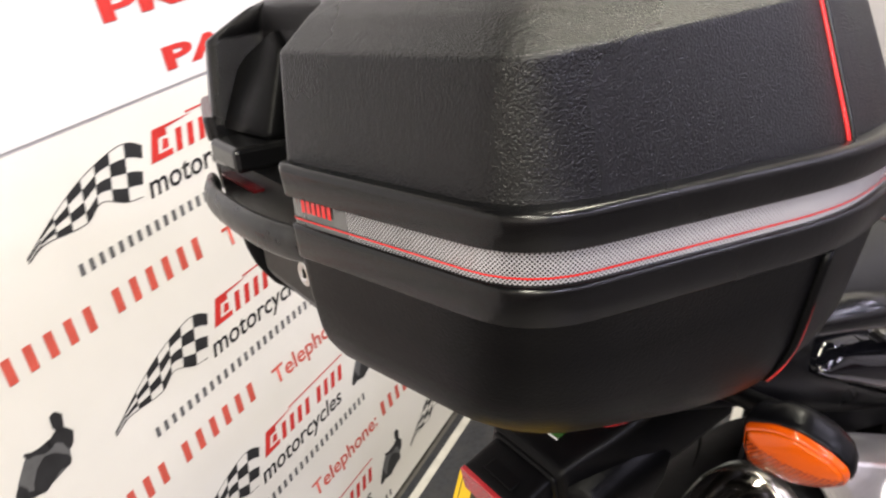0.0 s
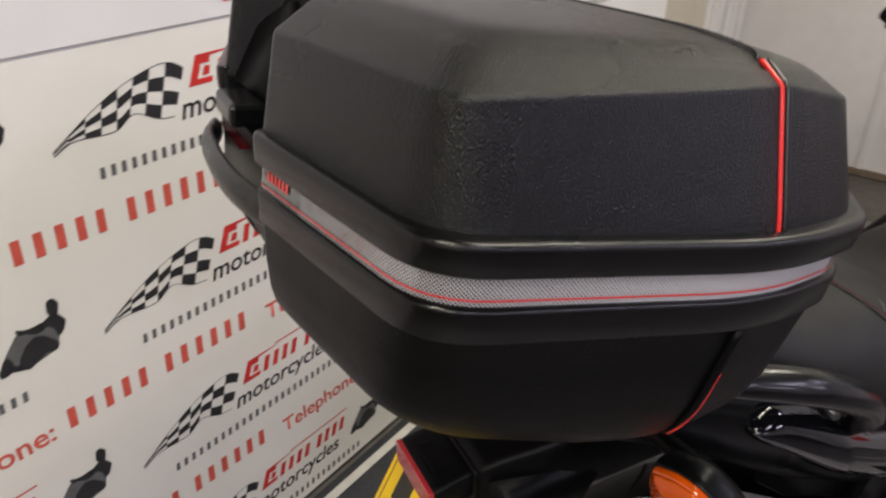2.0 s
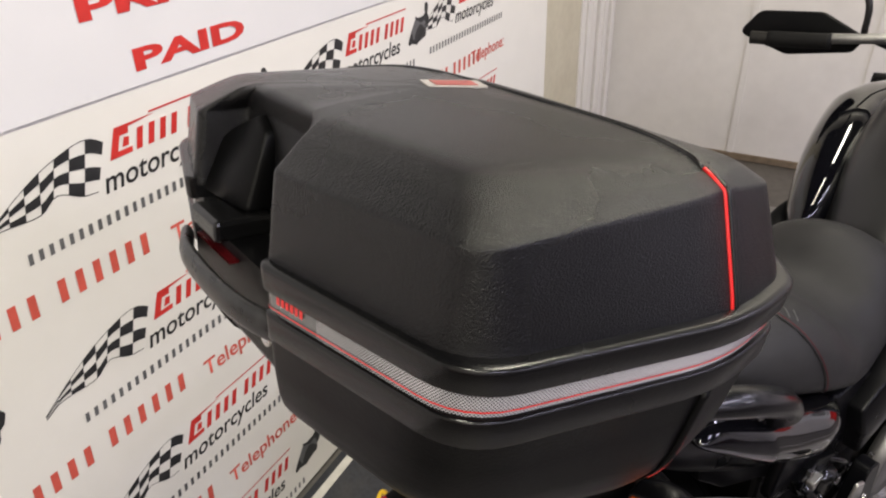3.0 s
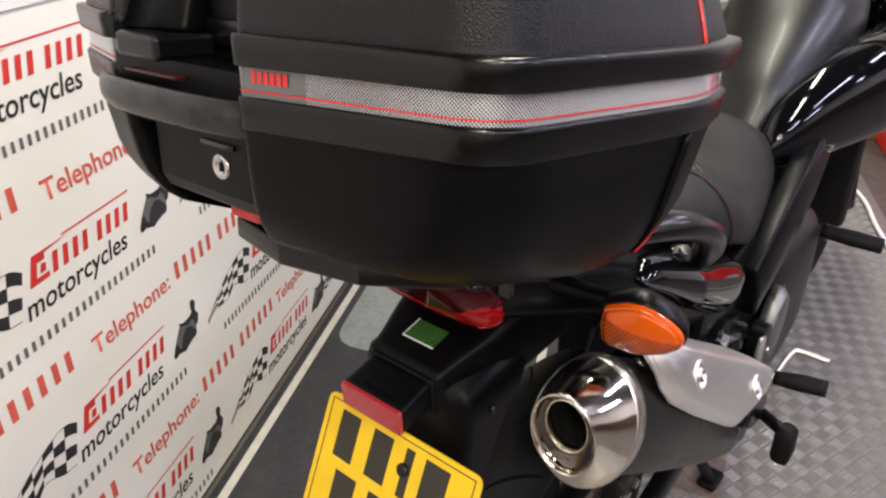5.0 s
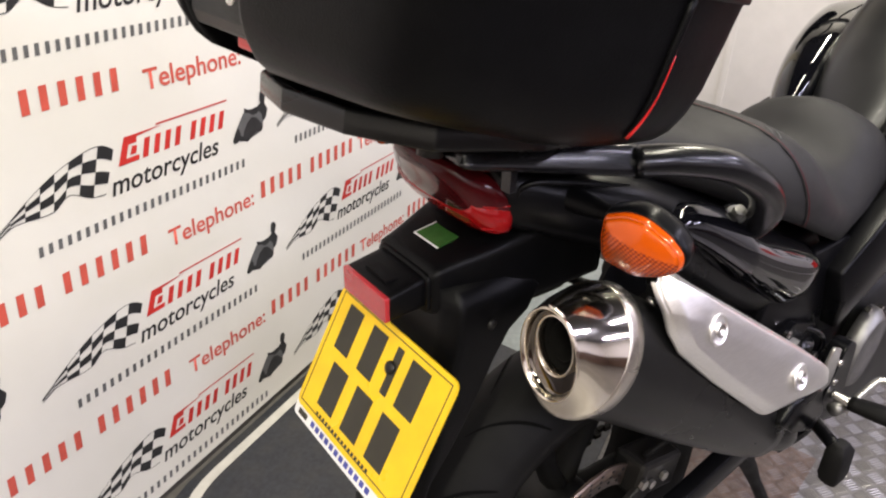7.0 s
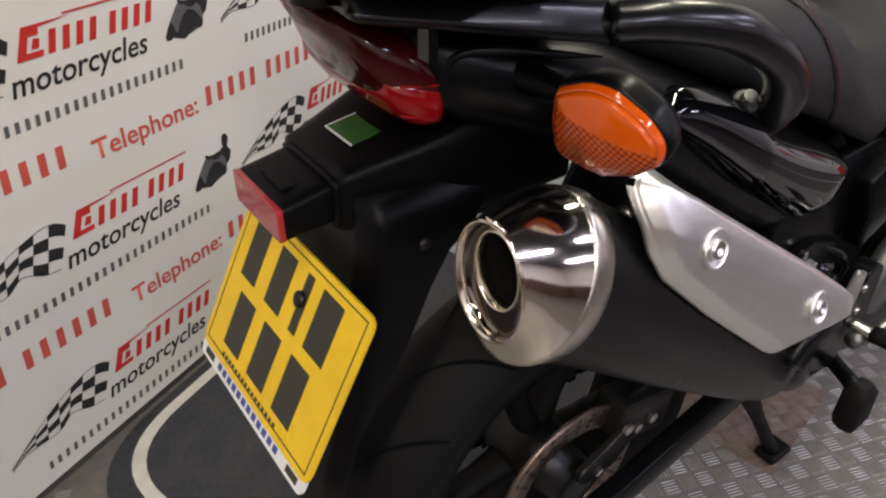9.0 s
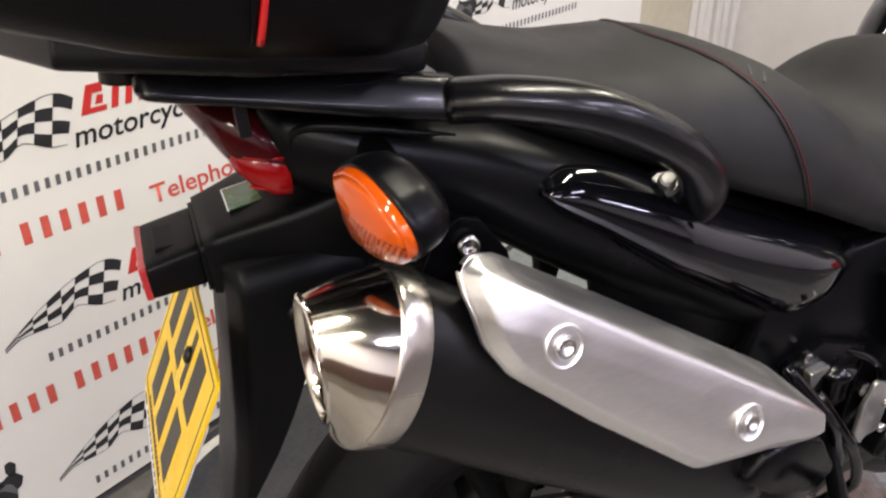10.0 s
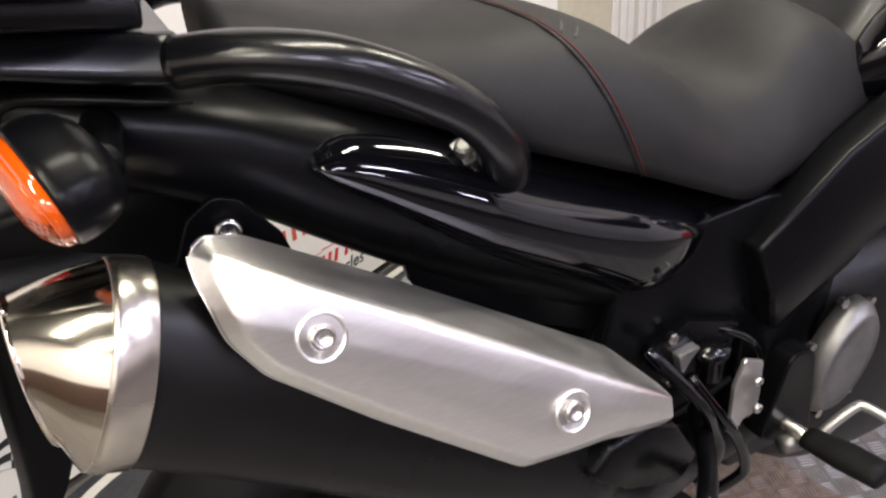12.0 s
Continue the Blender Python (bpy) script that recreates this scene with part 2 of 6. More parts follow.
def dotted_strip(name):
    """Clear silver strip with a fine black dot screen that fades towards the front of the case."""
    m = bpy.data.materials.new(name)
    m.use_nodes = True
    n, k = m.node_tree.nodes, m.node_tree.links
    b = n["Principled BSDF"]
    b.inputs["Roughness"].default_value = 0.22
    b.inputs["Coat Weight"].default_value = 0.8
    b.inputs["Metallic"].default_value = 0.35
    uv = n.new("ShaderNodeUVMap")
    sep = n.new("ShaderNodeSeparateXYZ")
    k.new(uv.outputs[0], sep.inputs[0])

    def math(op, a, c=None):
        q = n.new("ShaderNodeMath")
        q.operation = op
        for i, v in enumerate((a, c)):
            if v is None:
                continue
            if isinstance(v, (int, float)):
                q.inputs[i].default_value = v
            else:
                k.new(v, q.inputs[i])
        return q.outputs[0]

    step = 0.0024
    s, t = sep.outputs[0], sep.outputs[1]
    a = math("MULTIPLY", math("ADD", s, t), 1 / step)
    c = math("MULTIPLY", math("SUBTRACT", s, t), 1 / step)
    wave = math("MULTIPLY", math("SINE", math("MULTIPLY", a, 3.1416)), math("SINE", math("MULTIPLY", c, 3.1416)))
    fade = n.new("ShaderNodeMapRange")
    fade.inputs[1].default_value, fade.inputs[2].default_value = 0.10, 0.34
    fade.inputs[3].default_value, fade.inputs[4].default_value = 0.2, 0.95
    k.new(s, fade.inputs[0])
    dots = math("GREATER_THAN", math("ABSOLUTE", wave), fade.outputs[0])
    start = math("GREATER_THAN", s, 0.055)
    dots = math("MULTIPLY", dots, start)
    mix = n.new("ShaderNodeMix")
    mix.data_type = "RGBA"
    tone = n.new("ShaderNodeMix")
    tone.data_type = "RGBA"
    tone.inputs[6].default_value = (0.1, 0.1, 0.1, 1)
    tone.inputs[7].default_value = (0.52, 0.51, 0.53, 1)
    k.new(start, tone.inputs[0])
    k.new(tone.outputs[2], mix.inputs[6])
    mix.inputs[7].default_value = (0.02, 0.02, 0.022, 1)
    k.new(dots, mix.inputs[0])
    k.new(mix.outputs[2], b.inputs["Base Color"])
    return m


STRIP = dotted_strip("silver_dot_strip")


# ---- mesh helpers ----
def mesh_of(bm, name, mat, smooth=True):
    me = bpy.data.meshes.new(name)
    bmesh.ops.recalc_face_normals(bm, faces=bm.faces)
    bm.to_mesh(me)
    bm.free()
    me.materials.append(mat)
    if smooth:
        me.shade_smooth()
    return me


def part(name, bm, mat, parent, label="", smooth=True, bevel=0.0):
    """Links a bmesh as one mesh object under a thing or under a part."""
    ob = new(name, mesh_of(bm, name, mat, smooth) if isinstance(bm, bmesh.types.BMesh) else bm)
    ob.parent = parent
    if bevel:
        md = ob.modifiers.new("bevel", "BEVEL")
        md.width, md.segments, md.limit_method, md.angle_limit = bevel, 2, "ANGLE", radians(35)
        md.harden_normals = False
    if label:
        ob["label"] = label
    return ob


def empty(name, m, label, category, group="", kind=""):
    ob = new(name)
    ob.matrix_basis = m
    return tagged(ob, label, category, group, kind)


def box(bm, lo, hi, m=None):
    lo, hi = Vector(lo), Vector(hi)
    vs = [bm.verts.new((x, y, z)) for x in (lo.x, hi.x) for y in (lo.y, hi.y) for z in (lo.z, hi.z)]
    if m is not None:
        for v in vs:
            v.co = m @ v.co
    for f in ((0, 1, 3, 2), (4, 6, 7, 5), (0, 4, 5, 1), (2, 3, 7, 6), (0, 2, 6, 4), (1, 5, 7, 3)):
        bm.faces.new([vs[i] for i in f])
    return bm


def loft(bm, rings, closed=True, caps=(True, True)):
    """Skins rings of equal count."""
    rows = [[bm.verts.new(p) for p in r] for r in rings]
    n = len(rows[0])
    for a, b in zip(rows, rows[1:]):
        for i in range(n if closed else n - 1):
            j = (i + 1) % n
            bm.faces.new((a[i], a[j], b[j], b[i]))
    if closed and caps[0]:
        bm.faces.new(rows[0])
    if closed and caps[1]:
        bm.faces.new(rows[-1])
    return bm


def smooth_path(pts, per=6):
    """Catmull-Rom through points."""
    pts = [Vector(p) for p in pts]
    ext = [2 * pts[0] - pts[1], *pts, 2 * pts[-1] - pts[-2]]
    out = []
    for i in range(1, len(ext) - 2):
        p0, p1, p2, p3 = ext[i - 1 : i + 3]
        for s in range(per):
            t = s / per
            out.append(0.5 * ((2 * p1) + (p2 - p0) * t + (2 * p0 - 5 * p1 + 4 * p2 - p3) * t * t + (3 * p1 - p0 - 3 * p2 + p3) * t**3))
    out.append(pts[-1])
    return out


def tube(bm, pts, r, seg=12, per=6, flat=1.0, up=(0, 0, 1)):
    """A round or flattened bar along a smooth path; r is one radius or one for each given point."""
    path = smooth_path(pts, per)
    rs = r if isinstance(r, (list, tuple)) else [r] * len(pts)
    n = len(path)
    rings = []
    for i, p in enumerate(path):
        d = (path[min(i + 1, n - 1)] - path[max(i - 1, 0)]).normalized()
        side = d.cross(Vector(up))
        side = side.normalized() if side.length > 1e-4 else Vector((0, 1, 0))
        top = side.cross(d).normalized()
        x = i / (n - 1) * (len(rs) - 1)
        a = int(min(x, len(rs) - 2)) if len(rs) > 1 else 0
        rad = rs[a] + (rs[min(a + 1, len(rs) - 1)] - rs[a]) * (x - a)
        rings.append([p + side * (rad * flat * math.cos(q)) + top * (rad * math.sin(q)) for q in (2 * math.pi * j / seg for j in range(seg))])
    return loft(bm, rings)


def revolve(bm, profile, origin, axis, seg=40, squash=1.0, side=None, caps=True):
    """Turns (distance along axis, radius) round the axis; squash narrows it along side."""
    a = Vector(axis).normalized()
    s = Vector(side) if side else Vector((0, 1, 0)) if abs(a.y) < 0.95 else Vector((1, 0, 0))
    s = (s - a * s.dot(a)).normalized()
    t = a.cross(s)
    rings = [[Vector(origin) + a * d + s * (r * squash * math.cos(q)) + t * (r * math.sin(q)) for q in (2 * math.pi * j / seg for j in range(seg))] for d, r in profile]
    return loft(bm, rings, caps=(caps and profile[0][1] > 0.0005, caps and profile[-1][1] > 0.0005))


def section(u, hv, lo, hi, power=3.0, n=28, v0=0.0, crown=0.0):
    """A rounded upright cross-section at u, hv wide to each side."""
    c, h = (lo + hi) / 2, (hi - lo) / 2
    out = []
    for i in range(n):
        q = 2 * math.pi * i / n
        cs, sn = math.cos(q), math.sin(q)
        y = math.copysign(abs(cs) ** (2 / power), cs) * hv
        z = math.copysign(abs(sn) ** (2 / power), sn) * h
        if sn > 0:
            z -= crown * (y / hv) ** 2
        out.append((u, v0 + y, c + z))
    return out


def rounded(pts, seg=5):
    """A closed plan outline with rounded corners from (x, y, radius)."""
    out, n = [], len(pts)
    for i in range(n):
        p, a, b = Vector(pts[i][:2]), Vector(pts[i - 1][:2]), Vector(pts[(i + 1) % n][:2])
        r = pts[i][2]
        da, db = (a - p), (b - p)
        ang = da.angle(db)
        d = min(r / max(math.tan(ang / 2), 1e-3), 0.48 * da.length, 0.48 * db.length)
        s, e = p + da.normalized() * d, p + db.normalized() * d
        for k in range(seg + 1):
            t = k / seg
            out.append((1 - t) ** 2 * s + 2 * t * (1 - t) * p + t * t * e)
    return out


def prism(bm, outline, z0, z1, m=None):
    rings = [[Vector((p[0], p[1], z)) for p in outline] for z in (z0, z1)]
    if m is not None:
        rings = [[m @ p for p in r] for r in rings]
    return loft(bm, rings)


def slab(bm, outline, thick, frame_m):
    """A flat plate of the given outline in the xy plane of frame_m."""
    return prism(bm, outline, 0, thick, frame_m)


def interp(table, x):
    """Smooth curve through rows (x, values...): cubic with slopes taken from the neighbours."""
    n = len(table)
    x = min(max(x, table[0][0]), table[-1][0])
    k = max(i for i in range(n - 1) if table[i][0] <= x)
    a, b = table[k], table[k + 1]
    p, q = table[max(k - 1, 0)], table[min(k + 2, n - 1)]
    h = b[0] - a[0]
    t = (x - a[0]) / h
    out = []
    for c in range(1, len(a)):
        m0 = (b[c] - p[c]) / (b[0] - p[0]) * h
        m1 = (q[c] - a[c]) / (q[0] - a[0]) * h
        out.append((2 * t**3 - 3 * t**2 + 1) * a[c] + (t**3 - 2 * t**2 + t) * m0 + (-2 * t**3 + 3 * t**2) * b[c] + (t**3 - t**2) * m1)
    return out


# ---- setting ----
def setting():
    def flat(name, lo, hi, mat, label, category="wall"):
        bm = box(bmesh.new(), lo, hi)
        ob = new(name, mesh_of(bm, name, mat, False))
        return tagged(ob, label, category, kind="structure")

    flat("floor", (-3.2, -6.6, -0.2), (3.4, 0.3, -0.004), CONCRETE, "dark stained concrete workshop floor", "floor")
    flat("wall_north", (-3.2, 0.045, 0), (3.4, 0.25, CEILING), WALL, "plain pale wall behind the sign boards")
    flat("wall_east", (3.17, -6.4, 0), (3.4, 0.045, CEILING), WALL, "pale painted panel wall with stained foot")
    # South and west walls and ceiling are unseen; place and tone set the reflections.
    flat("wall_south", (-3.2, -6.6, 0), (3.4, -6.4, CEILING), WALL, "plain pale workshop wall assumed out of view, toned for reflections")
    flat("wall_west", (-3.2, -6.4, 0), (-3.0, 0.045, CEILING), WALL, "plain pale workshop wall assumed out of view, toned for reflections")
    # Dado added on the unseen walls to give reflections a dark lower part.
    flat("added_dado_west", (-3.0, -6.4, 0), (-2.985, 0.045, 0.95), DADO, "dark brown lower wall, added out of view to shape reflections", "wall trim")
    flat("added_dado_south", (-2.985, -6.4, 0), (2.4, -6.385, 1.0), DADO, "dark brown lower wall, added out of view to shape reflections", "wall trim")
    flat("ceiling", (-3.2, -6.6, CEILING), (3.4, 0.3, CEILING + 0.1), CEIL, "plain ceiling assumed out of view, kept dark for reflections", "ceiling")
    foot = flat("baseboard", (3.155, -6.4, 0), (3.168, -0.05, 0.03), BROWN, "dirty brown strip along the wall foot", "baseboard")
    return foot


setting()


def lamp(x, y, tint, power):
    t = empty("unseen_ceiling_light", pose(x, y, CEILING - 0.06), "white batten ceiling light with a glowing tube, added out of view", "ceiling light", "ceiling lights")
    part("housing", box(bmesh.new(), (-0.62, -0.05, 0.02), (0.62, 0.05, 0.06)), WHITE_PLASTIC, t, smooth=False, bevel=0.005)
    part("tube", tube(bmesh.new(), [(-0.58, 0, 0), (0, 0, 0), (0.58, 0, 0)], 0.016), TUBE, t, "glowing white tube")
    li = bpy.data.lights.new("strip_light", "AREA")
    li.shape, li.size, li.size_y = "RECTANGLE", 1.2, 0.07
    li.energy, li.color = LAMP_POWER * power, tint
    ob = new("strip_light", li)
    ob.matrix_basis = pose(x, y, CEILING - 0.09)


for row in LAMPS:
    lamp(*row)

# ---- floor coverings ----
def tread_floor():
    """Tread plate sheet with raised bars in alternating pairs."""
    bm = box(bmesh.new(), (-1.6, -1.88, -0.004), (2.72, 0.03, 0.003))
    ob = new("tread_sheet", mesh_of(bm, "tread_sheet", TREAD, False))
    tagged(ob, "grey tread-plate floor sheet with raised bars", "floor sheet", kind="structure")
    verts, faces = [], []
    step, h = 0.0368, math.sqrt(0.5)
    for i in range(-80, 81):
        for j in range(-80, 81):
            # Groups of five bars, alternately along one and the other diagonal of the sheet.
            x, y = 1.1 + (i + j) * step * h, -0.95 + (j - i) * step * h
            if not (-0.3 < x < 2.7 and -1.86 < y < 0.01) or (0.13 < x < 2.55 and y > -0.765):
                continue
            along, across = (Vector((h, h)), Vector((-h, h)))[:: 1 if (i + j) % 2 else -1]
            for k in (-2, -1, 0, 1, 2):
                s = len(verts)
                for p, q, z in ((-1, 0, 0.003), (-0.75, -1, 0.003), (0.75, -1, 0.003), (1, 0, 0.003), (0.75, 1, 0.003), (-0.75, 1, 0.003), (-0.7, 0, 0.0048), (0.7, 0, 0.0048)):
                    c = Vector((x, y)) + along * (p * 0.0165) + across * (k * 0.0064 + q * 0.0026)
                    verts.append((c.x, c.y, z))
                faces += [tuple(s + e for e in f) for f in ((0, 1, 6), (1, 2, 7, 6), (2, 3, 7), (3, 4, 7), (4, 5, 6, 7), (5, 0, 6))]
    me = bpy.data.meshes.new("raised_bars")
    me.from_pydata(verts, [], faces)
    me.materials.append(TREAD_BAR)
    bars = new("raised_bars", me)
    bars.parent = ob
    tagged(bars, kind="stuff")


tread_floor()


def worn_plate():
    """A loose square of bare, rust-stained tread plate under the stand."""
    e1, e2 = Vector((0.972, -0.236, 0)), Vector((0.236, 0.972, 0))
    m = Matrix((e1, e2, (0, 0, 1))).transposed().to_4x4()
    m.translation = (0.803, -1.169, 0.0031)
    t = empty("floor_plate", m, "small rust-brown worn plate lying on the tread floor", "floor plate")
    part("plate_sheet", prism(bmesh.new(), [(0, 0), (0.3, 0), (0.3, 0.25), (0, 0.25)], 0, 0.0012), RUST, t, smooth=False)


worn_plate()


def floor_mat():
    t = empty("parking_mat", pose(0.115, -0.78, 0.005), "dark rubber parking mat with a white border line", "mat")
    full = rounded([(0, 0, 0.24), (2.45, 0, 0.24), (2.45, 0.78, 0.24), (0, 0.78, 0.24)], 10)
    part("mat_sheet", prism(bmesh.new(), full, -0.003, 0.004), MAT, t, smooth=False)
    outer = rounded([(0.06, 0.06, 0.2), (2.39, 0.06, 0.2), (2.39, 0.758, 0.2), (0.06, 0.758, 0.2)], 10)
    inner = rounded([(0.084, 0.084, 0.18), (2.366, 0.084, 0.18), (2.366, 0.734, 0.18), (0.084, 0.734, 0.18)], 10)
    bm = bmesh.new()
    rows = [[bm.verts.new((p.x, p.y, 0.0052)) for p in o] for o in (outer, inner)]
    n = len(outer)
    for i in range(n):
        j = (i + 1) % n
        bm.faces.new((rows[0][i], rows[0][j], rows[1][j], rows[1][i]))
    part("border_line", bm, MAT_WHITE, t, "white border line", smooth=False)
    # Pale printed field on the front half of the mat.
    bm = prism(bmesh.new(), rounded([(0.98, 0.14, 0.1), (2.3, 0.14, 0.1), (2.3, 0.71, 0.1), (1.06, 0.71, 0.1)], 6), 0.0042, 0.0052)
    part("printed_field", bm, MAT_PALE, t, "pale blue-grey printed field", smooth=False)


floor_mat()


# ---- sign boards ----
ROW, COLUMN, LEAN = 0.3057, 0.652, 0.031


def text_mesh(words, height, name, shear=0.0, width=None, bold=0.0):
    """Flat letters in the xz plane, lower left at the origin; height is the capital height."""
    cu = bpy.data.curves.new(name, "FONT")
    cu.body, cu.size, cu.shear, cu.offset = words, height / 0.70, shear, bold
    cu.resolution_u = 3
    ob = bpy.data.objects.new(name, cu)
    scene.collection.objects.link(ob)
    me = bpy.data.meshes.new_from_object(ob.evaluated_get(bpy.context.evaluated_depsgraph_get()))
    bpy.data.objects.remove(ob)
    xs = [v.co.x for v in me.vertices]
    k = width / (max(xs) - min(xs)) if width else 1.0
    x0 = min(xs)
    for v in me.vertices:
        v.co = ((v.co.x - x0) * k, 0, v.co.y)
    me.name = name
    return me


def bars_mesh(name, marks, height, pitch, fill=0.68, slant=0.2, gaps=()):
    """A row of plain bars, one for each sign of writing that is not spelled out."""
    bm = bmesh.new()
    x = 0.0
    for i in range(marks):
        if i in gaps:
            x += pitch * 0.55
        w = pitch * fill
        pts = [(x, 0), (x + w, 0), (x + w + slant * height, height), (x + slant * height, height)]
        bm.faces.new([bm.verts.new((p[0], 0, p[1])) for p in pts])
        x += pitch
    return bm


def flag_mesh():
    """A waving chequered flag that narrows to its lower left tip."""
    bm = bmesh.new()
    nu, nv = 8, 4
    upper = [(0.0, 0.004), (0.3, 0.046), (0.53, 0.071), (0.8, 0.088), (0.92, 0.086), (1.0, 0.074)]
    lower = [(0.0, -0.004), (0.15, 0.009), (0.5, 0.007), (0.66, 0.024), (0.86, 0.006), (1.0, 0.002)]

    def at(i, j):
        q, t = i / nu, j / nv
        hi, lo = interp(upper, q)[0], interp(lower, q)[0]
        return 0.195 * q + 0.03 * t * q, lo + (hi - lo) * t

    sub = 3
    for i in range(nu):
        for j in range(nv):
            if (i + j) % 2:
                continue
            ring = [(i + a / sub, j) for a in range(sub)] + [(i + 1, j + a / sub) for a in range(sub)]
            ring += [(i + 1 - a / sub, j + 1) for a in range(sub)] + [(i, j + 1 - a / sub) for a in range(sub)]
            bm.faces.new([bm.verts.new((at(p, q)[0], 0, at(p, q)[1])) for p, q in ring])
    # A thin outline closes the pale squares along the flag's rim.
    for j in (0, nv):
        for i in range(nu * sub):
            a, b = at(i / sub, j), at((i + 1) / sub, j)
            d = 0.0012 if j else -0.0012
            bm.faces.new([bm.verts.new(p) for p in ((a[0], 0, a[1] - d), (b[0], 0, b[1] - d), (b[0], 0, b[1]), (a[0], 0, a[1]))])
    return bm


def cycle_mesh():
    """A plain leaning motorcycle emblem made of dark patches with pale gaps."""
    bm = bmesh.new()

    def blob(*pts):
        soft = rounded([(x, z, 0.006) for x, z in pts], 3)
        bm.faces.new([bm.verts.new((p.x, 0, p.y)) for p in soft])

    blob((0.09, 0.086), (0.1, 0.088), (0.107, 0.077), (0.101, 0.058), (0.092, 0.055), (0.087, 0.068))
    blob((0.09, 0.062), (0.101, 0.059), (0.11, 0.044), (0.103, 0.028), (0.093, 0.02), (0.09, 0.038), (0.081, 0.047), (0.074, 0.04), (0.07, 0.05), (0.08, 0.057))
    blob((0.038, 0.064), (0.049, 0.057), (0.066, 0.054), (0.078, 0.058), (0.075, 0.041), (0.063, 0.042), (0.05, 0.05), (0.04, 0.051))
    blob((0.045, 0.03), (0.06, 0.039), (0.074, 0.034), (0.087, 0.019), (0.092, 0.011), (0.086, 0.0), (0.07, 0.004), (0.058, -0.002), (0.042, -0.01), (0.026, -0.004), (0.033, 0.014))
    blob((0.017, 0.029), (0.024, 0.012), (0.015, -0.003), (0.003, -0.005), (-0.001, 0.002), (0.008, 0.018))
    blob((0.017, 0.013), (0.03, 0.004), (0.036, -0.008), (0.015, 0.0))
    return bm


def banner():
    t = empty("printed_banner", pose(0, 0, 0, 0, 0, 0), "cream vinyl banner printed with repeated red and black shop logos", "banner")
    bm = box(bmesh.new(), (-2.3, 0.0, 0.035), (2.225, 0.04, 1.34))
    part("banner_sheet", bm, BANNER, t, smooth=False)
    y = -0.0012
    flag = mesh_of(flag_mesh(), "flag_print", INK_BLACK, False)
    cycle = mesh_of(cycle_mesh(), "cycle_print", INK_BLACK, False)
    bm = bmesh.new()
    bm.faces.new([bm.verts.new((p.x, 0.0004, p.y)) for p in rounded([(0.014, 0.026, 0.01), (0.038, 0.054, 0.01), (0.078, 0.056, 0.01), (0.1, 0.04, 0.01), (0.088, 0.002, 0.01), (0.04, -0.008, 0.01), (0.014, -0.002, 0.01)], 3)])
    shade = mesh_of(bm, "cycle_shade", INK_GREY, False)
    word = text_mesh("motorcycles", 0.036, "word_print", 0.25, 0.256, 0.0006)
    word.materials.append(INK_BLACK)
    tel = text_mesh("Telephone:", 0.036, "telephone_print", 0.0, 0.238, 0.0006)
    tel.materials.append(INK_SALMON)
    number = mesh_of(bars_mesh("number_print", 5, 0.038, 0.0315, 0.42, 0.06), "number_print", INK_SALMON, False)
    number_end = mesh_of(bars_mesh("number_print", 6, 0.038, 0.0318, 0.42, 0.06), "number_print", INK_SALMON, False)
    web = mesh_of(bars_mesh("web_print", 28, 0.0175, 0.0172, 0.42, 0.1), "web_print", INK_GREY, False)
    bm = bars_mesh("name_print", 8, 0.034, 0.0245, 0.5, 0.3, (4,))
    for v in bm.verts:
        v.co.x += 0.052
    for pts in ([(0, 0), (0.044, 0), (0.046, 0.009), (0.018, 0.009), (0.027, 0.032), (0.044, 0.032), (0.046, 0.042), (0.103, 0.047), (0.02, 0.047)], [(0.027, 0.013), (0.04, 0.013), (0.044, 0.026), (0.034, 0.028)], [(0.09, 0.05), (0.268, 0.0505), (0.268, 0.0535), (0.09, 0.053)]):
        bm.faces.new([bm.verts.new((a, -0.0002, b)) for a, b in pts])
    name = mesh_of(bm, "name_print", INK_RED, False)
    for r in range(-1, 4):
        for c in range(-4, 4):
            z0 = 0.159 + ROW * r - 0.023 * c + 0.005 * c * c
            x0 = c * COLUMN - 0.012 * c * c + 0.304 + LEAN * (z0 - 0.464) - (0.06 if c > 1 else 0.0)
            for me, dx, dz in ((flag, -0.229, -0.034), (name, 0.0, 0.0), (word, -0.022, -0.047), (web, -0.172, -0.093), (cycle, 0.275, -0.047), (shade, 0.275, -0.047), (tel, 0.08, -0.194), (number, 0.342, -0.198), (number_end, 0.519, -0.203)):
                if not -2.25 < x0 + dx < 1.78 or z0 + dz < 0.05 or z0 + dz + 0.05 > 1.186 - 0.04 * (x0 + dx):
                    continue
                ob = part(me.name, me, None, t)
                ob.location = (x0 + dx + LEAN * dz, y, z0 + dz)
                ob.rotation_euler = (0, radians(1.8), 0)
    return t


banner()


